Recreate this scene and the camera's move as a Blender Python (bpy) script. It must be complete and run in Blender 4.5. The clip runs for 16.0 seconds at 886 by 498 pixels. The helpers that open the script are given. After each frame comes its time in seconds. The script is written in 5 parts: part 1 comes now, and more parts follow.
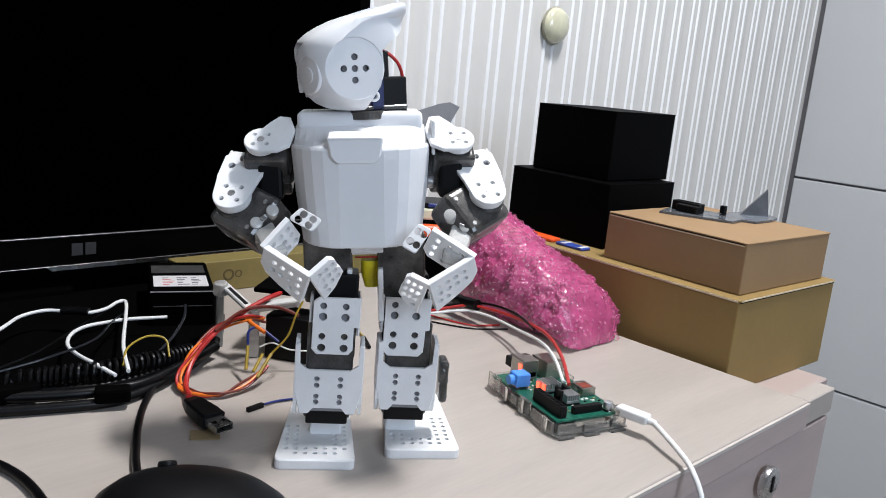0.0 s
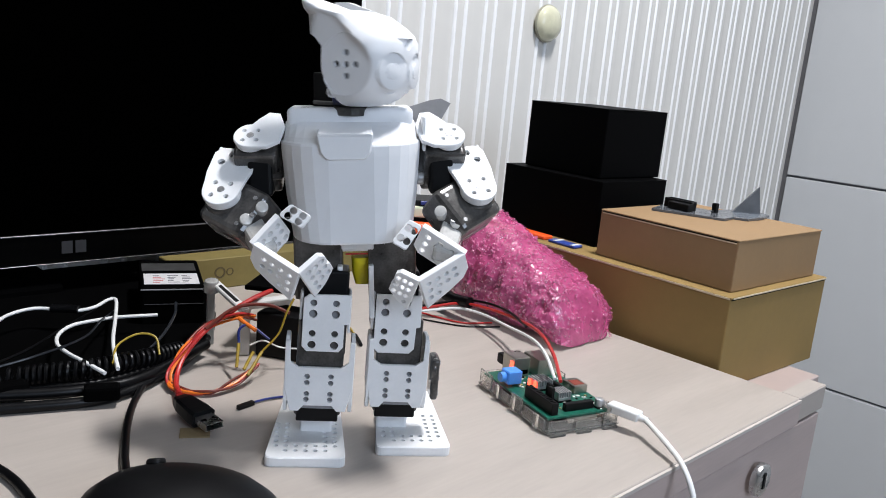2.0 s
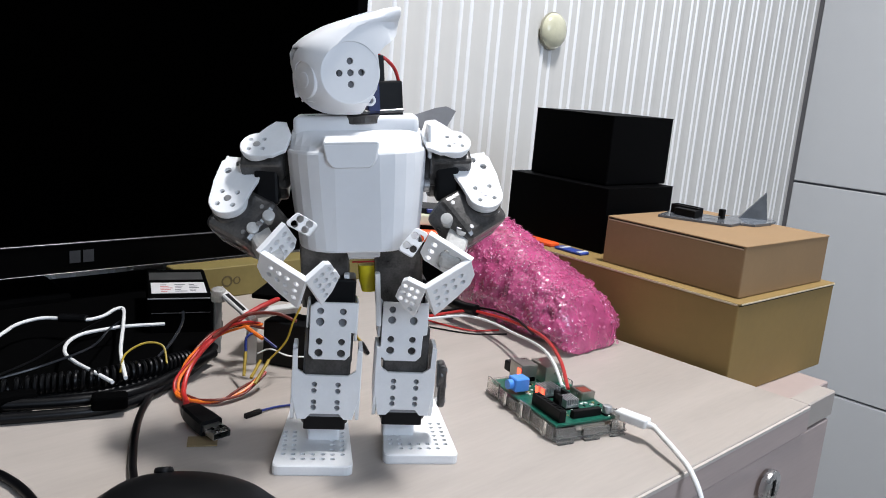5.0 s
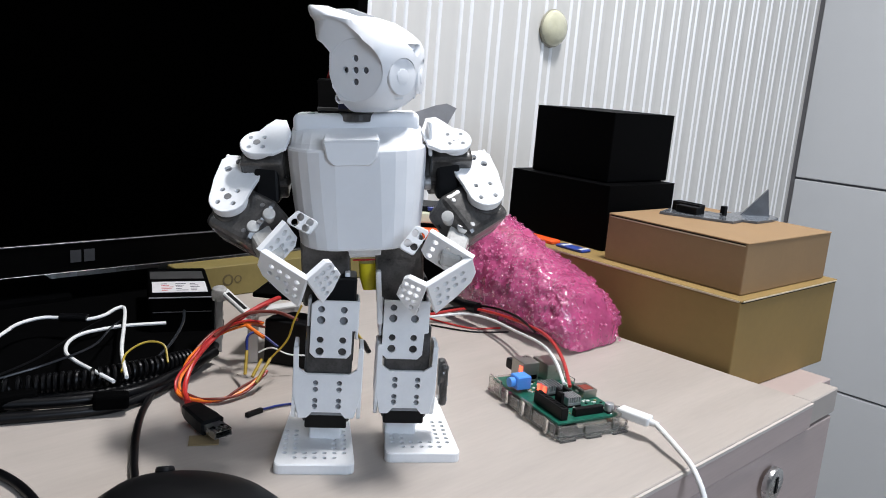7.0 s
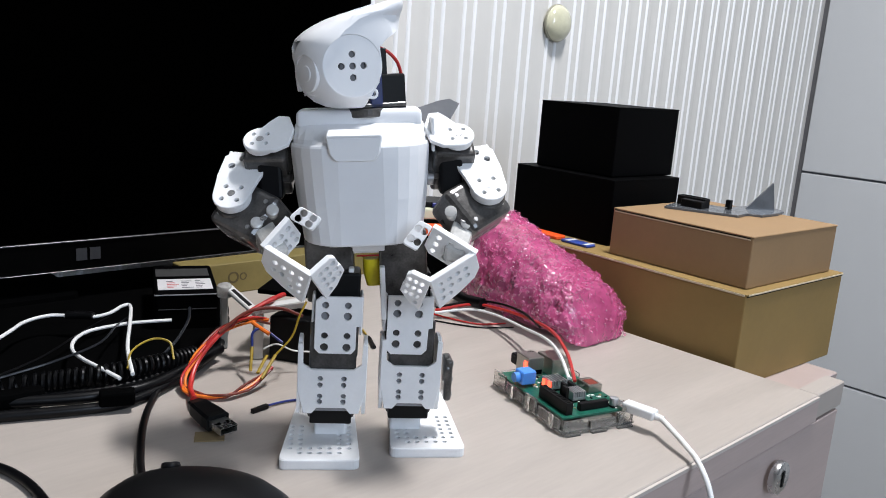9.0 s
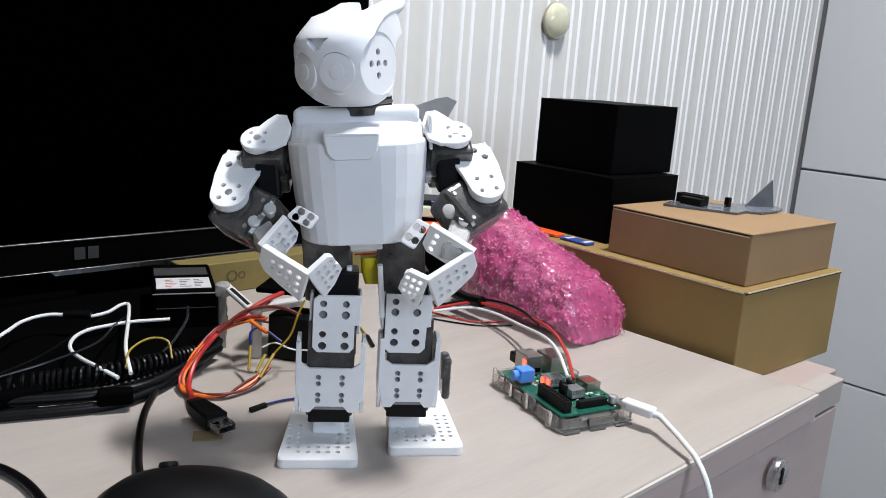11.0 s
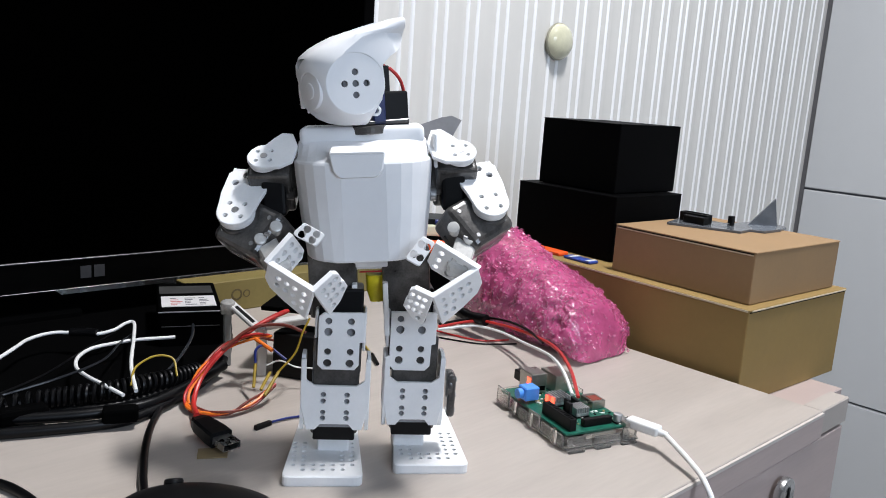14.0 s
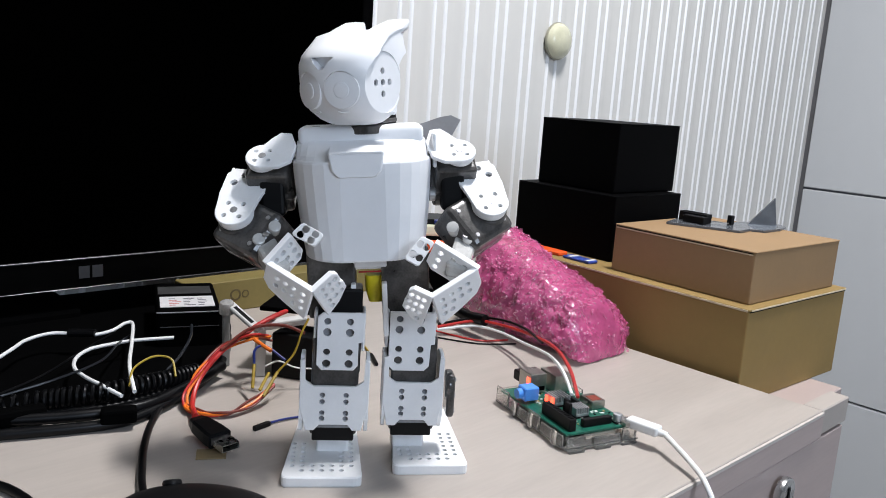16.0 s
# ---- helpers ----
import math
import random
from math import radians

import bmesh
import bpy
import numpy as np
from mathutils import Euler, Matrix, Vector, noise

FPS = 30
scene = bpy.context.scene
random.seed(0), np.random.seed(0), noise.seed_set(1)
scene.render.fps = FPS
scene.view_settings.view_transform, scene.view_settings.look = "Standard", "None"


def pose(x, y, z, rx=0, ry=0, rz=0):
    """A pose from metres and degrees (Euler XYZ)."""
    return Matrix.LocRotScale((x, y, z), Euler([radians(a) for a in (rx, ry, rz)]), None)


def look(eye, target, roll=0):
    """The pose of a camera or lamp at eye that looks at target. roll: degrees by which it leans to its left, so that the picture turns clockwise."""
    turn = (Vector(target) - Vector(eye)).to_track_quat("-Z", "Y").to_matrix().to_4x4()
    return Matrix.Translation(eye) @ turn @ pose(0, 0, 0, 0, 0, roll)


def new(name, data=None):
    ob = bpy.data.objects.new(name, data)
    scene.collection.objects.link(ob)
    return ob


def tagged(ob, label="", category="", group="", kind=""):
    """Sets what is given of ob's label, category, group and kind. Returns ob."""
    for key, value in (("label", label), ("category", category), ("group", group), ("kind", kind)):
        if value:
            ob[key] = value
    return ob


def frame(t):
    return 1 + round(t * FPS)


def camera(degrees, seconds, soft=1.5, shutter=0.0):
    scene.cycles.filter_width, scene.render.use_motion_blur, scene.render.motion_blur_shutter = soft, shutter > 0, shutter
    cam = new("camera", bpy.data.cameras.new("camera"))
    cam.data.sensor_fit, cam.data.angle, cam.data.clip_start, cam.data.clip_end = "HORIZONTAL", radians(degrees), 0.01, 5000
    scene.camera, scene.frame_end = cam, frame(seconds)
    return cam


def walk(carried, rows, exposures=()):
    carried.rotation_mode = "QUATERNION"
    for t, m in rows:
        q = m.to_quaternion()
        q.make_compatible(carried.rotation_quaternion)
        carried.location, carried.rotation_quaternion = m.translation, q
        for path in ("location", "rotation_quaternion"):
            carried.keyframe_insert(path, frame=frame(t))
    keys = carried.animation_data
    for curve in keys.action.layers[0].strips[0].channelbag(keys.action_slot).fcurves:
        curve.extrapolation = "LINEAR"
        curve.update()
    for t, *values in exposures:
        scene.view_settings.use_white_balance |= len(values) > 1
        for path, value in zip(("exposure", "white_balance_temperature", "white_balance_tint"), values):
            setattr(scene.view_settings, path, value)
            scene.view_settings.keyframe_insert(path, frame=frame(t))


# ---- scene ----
from mathutils import geometry

# ---- camera: seconds, x, y, z, heading, pitch, lean ----
cam = camera(58.0, 16.0, soft=0.95, shutter=0.5)
PATH = (
    (0, -0.0046, -0.0010, 0.2338, -0.90, -12.47, 5.21),
    (0.5, -0.0037, -0.0013, 0.2337, -1.10, -12.36, 5.21),
    (1, -0.0032, -0.0004, 0.2328, -1.16, -12.47, 5.25),
    (1.5, -0.0032, -0.0012, 0.2332, -1.21, -12.35, 5.21),
    (2, -0.0024, 0.0001, 0.2322, -1.33, -12.49, 5.25),
    (2.5, -0.0028, -0.0001, 0.2321, -1.33, -12.29, 5.27),
    (3, -0.0028, -0.0008, 0.2325, -1.11, -12.00, 5.07),
    (3.5, -0.0029, -0.0021, 0.2323, -0.92, -11.76, 5.06),
    (4, -0.0026, -0.0014, 0.2324, -0.90, -11.85, 5.00),
    (6.5, -0.0023, 0.0009, 0.2311, -0.71, -12.03, 4.60),
    (7, -0.0021, 0.0012, 0.2314, -0.72, -12.10, 4.58),
    (7.5, -0.0010, 0.0012, 0.2312, -0.58, -12.21, 4.44),
    (8, -0.0006, 0.0003, 0.2307, -0.59, -12.23, 4.35),
    (8.5, -0.0007, 0.0007, 0.2303, -0.34, -12.41, 4.13),
    (9, -0.0004, 0.0008, 0.2306, -0.28, -12.36, 4.11),
    (11.5, 0.0007, 0.0017, 0.2307, -0.31, -12.52, 3.96),
    (11.8, 0.0007, 0.0017, 0.2307, -0.31, -12.52, 3.96),
    (12, -0.0002, 0.0002, 0.2303, -0.30, -11.14, 4.00),
    (12.5, 0.0002, 0.0001, 0.2298, -0.10, -11.36, 3.84),
    (13, -0.0003, -0.0003, 0.2300, -0.11, -11.37, 3.95),
    (13.5, 0.0001, -0.0005, 0.2299, -0.02, -11.13, 3.95),
    (14, -0.0001, -0.0011, 0.2297, 0.04, -11.09, 3.90),
    (14.5, 0.0000, 0.0000, 0.2300, 0.00, -11.19, 3.96),
    (15, 0.0003, -0.0003, 0.2293, -0.01, -11.11, 3.79),
    (15.5, -0.0002, -0.0003, 0.2295, 0.04, -11.16, 3.81),
    (16, -0.0002, 0.0003, 0.2294, -0.03, -11.09, 3.84),
)


def aim(x, y, z, heading, pitch, lean):
    h, p = radians(heading), radians(pitch)
    eye = Vector((x, y, z))
    return look(eye, eye + Vector((-math.sin(h) * math.cos(p), math.cos(h) * math.cos(p), math.sin(p))), lean)


walk(cam, [(r[0], aim(*r[1:])) for r in PATH], [(0, 0.0, 6500, 10), (16, 0.0, 6500, 10)])

# ---- light: one ceiling lamp over the desk, the dim light of the room and an added fill ----
world = bpy.data.worlds.new("room_world")
scene.world = world
world.use_nodes = True
world.node_tree.nodes["Background"].inputs[0].default_value = (0.85, 0.92, 1.0, 1)
world.node_tree.nodes["Background"].inputs[1].default_value = 0.05


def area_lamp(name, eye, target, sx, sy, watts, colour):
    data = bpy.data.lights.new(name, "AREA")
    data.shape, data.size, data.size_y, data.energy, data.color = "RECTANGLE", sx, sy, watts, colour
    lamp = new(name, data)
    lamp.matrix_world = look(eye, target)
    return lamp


area_lamp("ceiling_tube_lamp", (0.40, 0.56, 1.60), (0.36, 0.54, 0), 0.30, 0.12, 35.5, (0.98, 0.98, 1.0))
# Bluish fill added behind the camera to brighten fronts; no such source is known.
area_lamp("fill_light", (1.05, -1.15, 0.85), (0.0, 0.6, 0.15), 0.9, 1.0, 24, (0.68, 0.81, 1.0))


# ---- materials ----
def mat(name, colour, rough=0.5, metal=0.0, var=0.10, scale=60.0, bump=0.0, bump_scale=400.0, coat=0.0, spec=0.5,
        grain=None, alpha=1.0, trans=0.0, island=0.0, ior=1.45):
    m = bpy.data.materials.new(name)
    m.use_nodes = True
    nt = m.node_tree
    b = nt.nodes["Principled BSDF"]
    b.inputs["Metallic"].default_value = metal
    b.inputs["Roughness"].default_value = rough
    b.inputs["Coat Weight"].default_value = coat
    b.inputs["Specular IOR Level"].default_value = spec
    b.inputs["Alpha"].default_value = alpha
    b.inputs["Transmission Weight"].default_value = trans
    b.inputs["IOR"].default_value = ior
    tc = nt.nodes.new("ShaderNodeTexCoord")
    src = tc.outputs["Object"]
    if grain:
        mp = nt.nodes.new("ShaderNodeMapping")
        mp.inputs["Scale"].default_value = grain
        nt.links.new(src, mp.inputs[0])
        src = mp.outputs[0]
    n1 = nt.nodes.new("ShaderNodeTexNoise")
    n1.inputs["Scale"].default_value = scale
    n1.inputs["Detail"].default_value = 6
    n2 = nt.nodes.new("ShaderNodeTexNoise")
    n2.inputs["Scale"].default_value = scale * 7.3
    n2.inputs["Detail"].default_value = 3
    nt.links.new(src, n1.inputs[0])
    nt.links.new(src, n2.inputs[0])
    mix = nt.nodes.new("ShaderNodeMath")
    mix.operation = "MULTIPLY_ADD"
    nt.links.new(n2.outputs[0], mix.inputs[0])
    mix.inputs[1].default_value = 0.45
    nt.links.new(n1.outputs[0], mix.inputs[2])
    ramp = nt.nodes.new("ShaderNodeValToRGB")
    ramp.color_ramp.elements[0].position = 0.45
    ramp.color_ramp.elements[1].position = 1.0
    c = Vector(colour)
    ramp.color_ramp.elements[0].color = (*(c * (1 - var)), 1)
    ramp.color_ramp.elements[1].color = (*[min(1, v * (1 + var)) for v in c], 1)
    nt.links.new(mix.outputs[0], ramp.inputs[0])
    nt.links.new(ramp.outputs[0], b.inputs["Base Color"])
    rr = nt.nodes.new("ShaderNodeMapRange")
    rr.inputs[3].default_value, rr.inputs[4].default_value = max(0.02, rough - 0.07), min(1, rough + 0.07)
    nt.links.new(n1.outputs[0], rr.inputs[0])
    nt.links.new(rr.outputs[0], b.inputs["Roughness"])
    if bump:
        n3 = nt.nodes.new("ShaderNodeTexNoise")
        n3.inputs["Scale"].default_value = bump_scale
        nt.links.new(src, n3.inputs[0])
        bp = nt.nodes.new("ShaderNodeBump")
        bp.inputs["Strength"].default_value = bump
        bp.inputs["Distance"].default_value = 0.001
        nt.links.new(n3.outputs[0], bp.inputs["Height"])
        nt.links.new(bp.outputs[0], b.inputs["Normal"])
    return m


WHITE = mat("white_abs", (0.78, 0.785, 0.80), 0.38, var=0.02, scale=30, bump=0.03, bump_scale=1500)
WHITE_ARM = mat("white_nylon", (0.80, 0.80, 0.805), 0.45, var=0.04, scale=80, bump=0.05, bump_scale=1800)
SMOKE = mat("smoked_plastic", (0.055, 0.051, 0.048), 0.30, var=0.75, scale=110, coat=0.6, bump=0.25, bump_scale=260)
BLACK = mat("black_plastic", (0.004, 0.004, 0.0045), 0.42, var=0.3, scale=50, spec=0.2)
BLACK_MATT = mat("black_matt", (0.0007, 0.0007, 0.0008), 0.85, var=0.3, scale=40, spec=0.03)
SCREEN = mat("screen_glass", (0.0002, 0.0002, 0.0002), 0.9, var=0.1, scale=5, spec=0.0)
BEZEL = mat("piano_black", (0.0015, 0.0015, 0.0015), 0.35, var=0.2, scale=20, spec=0.03)
STEEL = mat("steel", (0.62, 0.62, 0.62), 0.28, metal=1.0, var=0.08, scale=200)
SCREW = mat("screw_zinc", (0.42, 0.42, 0.43), 0.35, metal=1.0, var=0.15, scale=400)
WOOD = mat("pale_veneer", (0.39, 0.345, 0.310), 0.42, var=0.085, scale=5, grain=(1.2, 9, 1), bump=0.03, bump_scale=90)
WOOD_FRONT = mat("pale_veneer_front", (0.43, 0.345, 0.32), 0.45, var=0.08, scale=6, grain=(1.0, 1, 12), bump=0.03, bump_scale=90)
WOOD_EDGE = mat("edge_band", (0.52, 0.47, 0.43), 0.4, var=0.05, scale=20)
CARD = mat("kraft_card", (0.285, 0.178, 0.088), 0.72, var=0.06, scale=25, bump=0.08, bump_scale=700)
CARD_OLIVE = mat("kraft_card_olive", (0.262, 0.170, 0.056), 0.7, var=0.07, scale=18, bump=0.08, bump_scale=700)
CARD_EDGE = mat("card_cut_edge", (0.62, 0.52, 0.36), 0.8, var=0.1, scale=300)
BLACK_CARD = mat("black_card", (0.0012, 0.0012, 0.0014), 0.55, var=0.3, scale=60, spec=0.04)
# Whiter than the panel, so the ribs carry their gloss highlights in the colour.
RIB = mat("highlit_rib", (0.84, 0.84, 0.84), 0.22, var=0.02, scale=4)
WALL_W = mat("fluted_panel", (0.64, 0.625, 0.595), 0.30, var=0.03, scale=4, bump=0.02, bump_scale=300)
WALL_G = mat("grey_tile", (0.54, 0.55, 0.56), 0.38, var=0.02, scale=3, bump=0.02, bump_scale=100)
GROUT = mat("dark_joint", (0.16, 0.16, 0.17), 0.8, var=0.1, scale=50)
PLASTER = mat("plaster", (0.36, 0.36, 0.355), 0.8, var=0.03, scale=3)
FLOOR_M = mat("floor_vinyl", (0.30, 0.28, 0.26), 0.6, var=0.1, scale=3)


# ---- shape helpers ----
mm = 0.001
DESK = pose(0, 0, 0, 0, 0, 43.5)
BOXES = pose(0, 0, -0.0046, 0, 0, 40.5) @ Matrix.Scale(1.02, 4)


def part(name, bm, material, parent=None, label="", m=None, smooth=False):
    me = bpy.data.meshes.new(name)
    bmesh.ops.recalc_face_normals(bm, faces=bm.faces)
    bm.to_mesh(me)
    bm.free()
    me.materials.append(material)
    if smooth:
        for p in me.polygons:
            p.use_smooth = True
        me.set_sharp_from_angle(angle=radians(38))
    ob = new(name, me)
    ob.parent = parent
    if m is not None:
        ob.matrix_basis = m
    return tagged(ob, label)


def thing(name, m, label, category, group="", kind=""):
    ob = new(name)
    ob.empty_display_size = 0.02
    ob.matrix_basis = m
    return tagged(ob, label, category, group, kind)


def add_box(bm, sx, sy, sz, at=(0, 0, 0), r=0.0, seg=2, m=None):
    """A box of that size about the point at, its edges rounded by r."""
    made = bmesh.ops.create_cube(bm, size=1)["verts"]
    bmesh.ops.scale(bm, vec=(sx, sy, sz), verts=made)
    if r:
        es = list({e for v in made for e in v.link_edges})
        res = bmesh.ops.bevel(bm, geom=es, offset=r, segments=seg, profile=0.5, affect="EDGES")
        made = list({v for f in res["faces"] for v in f.verts} | {v for v in made if v.is_valid})
    bmesh.ops.transform(bm, matrix=(m or Matrix()) @ Matrix.Translation(at), verts=made)
    return bm


def box(sx, sy, sz, at=(0, 0, 0), r=0.0, seg=2, m=None):
    return add_box(bmesh.new(), sx, sy, sz, at, r, seg, m)


def add_cyl(bm, r, h, m=None, seg=24, r2=None, bevel=0.0):
    """A cylinder on z from 0 to h."""
    made = bmesh.ops.create_cone(bm, cap_ends=True, segments=seg, radius1=r, radius2=r if r2 is None else r2, depth=h)["verts"]
    bmesh.ops.translate(bm, vec=(0, 0, h / 2), verts=made)
    if bevel:
        es = list({e for v in made for e in v.link_edges if abs(e.verts[0].co.z - e.verts[1].co.z) < 1e-7})
        res = bmesh.ops.bevel(bm, geom=es, offset=bevel, segments=2, profile=0.5, affect="EDGES")
        made = list({v for f in res["faces"] for v in f.verts} | {v for v in made if v.is_valid})
    bmesh.ops.transform(bm, matrix=m or Matrix(), verts=made)
    return bm


def cyl(r, h, m=None, seg=24, r2=None, bevel=0.0):
    return add_cyl(bmesh.new(), r, h, m, seg, r2, bevel)


def ring2(cx, cy, r, n=14):
    return [(cx + r * math.cos(2 * math.pi * i / n), cy + r * math.sin(2 * math.pi * i / n)) for i in range(n)]


def add_plate(bm, outline, holes, t, m=None, hole_seg=14, chamfer=0.0):
    """A plate of thickness t below z = 0 with that outline (x, y) and true round holes (x, y, r)."""
    m = m or Matrix()
    loops = [list(outline)] + [ring2(x, y, r, hole_seg) for x, y, r in holes]
    flat = [Vector((x, y, 0)) for lp in loops for x, y in lp]
    tris = geometry.tessellate_polygon([[Vector((x, y, 0)) for x, y in lp] for lp in loops])
    c = sum((Vector((x, y, 0)) for x, y in outline), Vector()) / len(outline)
    n0 = len(outline)

    def inset(i, v):
        if not chamfer or i >= n0:
            return v
        d = (c - v)
        return v + d.normalized() * chamfer
    top = [bm.verts.new(m @ inset(i, v)) for i, v in enumerate(flat)]
    rim = [bm.verts.new(m @ (v - Vector((0, 0, chamfer)))) for v in flat[:n0]] if chamfer else top[:n0]
    low = [bm.verts.new(m @ (v - Vector((0, 0, t)))) for v in flat]
    for a, b, d in tris:
        bm.faces.new((top[a], top[b], top[d]))
        bm.faces.new((low[d], low[b], low[a]))
    at = 0
    for k, lp in enumerate(loops):
        n = len(lp)
        for i in range(n):
            j = (i + 1) % n
            if k == 0 and chamfer:
                bm.faces.new((top[i], top[j], rim[j], rim[i]))
                bm.faces.new((rim[i], rim[j], low[j], low[i]))
            else:
                bm.faces.new((top[at + i], top[at + j], low[at + j], low[at + i]))
        at += n
    return bm


def plate(outline, holes, t, m=None, hole_seg=14, chamfer=0.0):
    return add_plate(bmesh.new(), outline, holes, t, m, hole_seg, chamfer)


def rounded(pts, r, n=5):
    """The outline with its corners rounded by r (or by a radius for each)."""
    out = []
    k = len(pts)
    for i in range(k):
        rad = r[i] if isinstance(r, (list, tuple)) else r
        p, a, b = Vector(pts[i]), Vector(pts[i - 1]), Vector(pts[(i + 1) % k])
        da, db = (a - p).normalized(), (b - p).normalized()
        half = da.angle(db) / 2
        d = min(rad / math.tan(half), (a - p).length * 0.49, (b - p).length * 0.49) if rad else 0
        if d < 1e-6:
            out.append(tuple(p))
            continue
        s, e = p + da * d, p + db * d
        for q in range(n + 1):
            u = q / n
            out.append(tuple((1 - u) ** 2 * s + 2 * u * (1 - u) * p + u * u * e))
    return out


def stance(o, xdir, normal):
    """The pose of a plate: its origin, the way of its x and of its normal."""
    n = Vector(normal).normalized()
    x = Vector(xdir)
    x = (x - n * x.dot(n)).normalized()
    y = n.cross(x)
    m = Matrix((x, y, n)).transposed().to_4x4()
    return Matrix.Translation(o) @ m


def loft(sections, closed=True):
    """A skin over equal loops of points, capped at both ends."""
    bm = bmesh.new()
    rows = [[bm.verts.new(p) for p in s] for s in sections]
    n = len(rows[0])
    for a, b in zip(rows, rows[1:]):
        for i in range(n if closed else n - 1):
            j = (i + 1) % n
            bm.faces.new((a[i], a[j], b[j], b[i]))
    if closed:
        bm.faces.new(list(reversed(rows[0])))
        bm.faces.new(rows[-1])
    return bm


def smooth_path(pts, step=8):
    """Points along a Catmull-Rom line."""
    P = [Vector(p) for p in pts]
    P = [P[0] * 2 - P[1]] + P + [P[-1] * 2 - P[-2]]
    out = []
    for i in range(1, len(P) - 2):
        a, b, c, d = P[i - 1], P[i], P[i + 1], P[i + 2]
        for q in range(step):
            u = q / step
            out.append(0.5 * ((2 * b) + (c - a) * u + (2 * a - 5 * b + 4 * c - d) * u * u + (3 * b - a - 3 * c + d) * u ** 3))
    out.append(P[-2])
    return out


def add_tube(bm, line, r, seg=8):
    rows, up = [], Vector((0.13, 0.21, 0.97))
    for i, p in enumerate(line):
        d = (line[min(i + 1, len(line) - 1)] - line[max(i - 1, 0)]).normalized()
        side = d.cross(up)
        if side.length < 1e-4:
            side = d.cross(Vector((1, 0, 0)))
        side.normalize()
        up = side.cross(d)
        rad = r(i / (len(line) - 1)) if callable(r) else r
        rows.append([bm.verts.new(p + (side * math.cos(2 * math.pi * k / seg) + up * math.sin(2 * math.pi * k / seg)) * rad) for k in range(seg)])
    for a, b in zip(rows, rows[1:]):
        for k in range(seg):
            j = (k + 1) % seg
            bm.faces.new((a[k], a[j], b[j], b[k]))
    bm.faces.new(list(reversed(rows[0])))
    bm.faces.new(rows[-1])
    return bm


def tube(pts, r, seg=8, step=8):
    return add_tube(bmesh.new(), smooth_path(pts, step), r, seg)


def carve(bm, cutters):
    """The solid less the cutters (all bmeshes), as a bmesh."""
    def temp(b):
        me = bpy.data.meshes.new("t")
        bmesh.ops.recalc_face_normals(b, faces=b.faces)
        b.to_mesh(me)
        b.free()
        return new("t", me)
    base, tools = temp(bm), [temp(c) for c in cutters]
    for c in tools:
        md = base.modifiers.new("cut", "BOOLEAN")
        md.operation, md.object, md.solver = "DIFFERENCE", c, "EXACT"
        md.use_self = True
    dg = bpy.context.evaluated_depsgraph_get()
    me = bpy.data.meshes.new_from_object(base.evaluated_get(dg))
    out = bmesh.new()
    out.from_mesh(me)
    for o in (base, *tools):
        bpy.data.objects.remove(o)
    return out


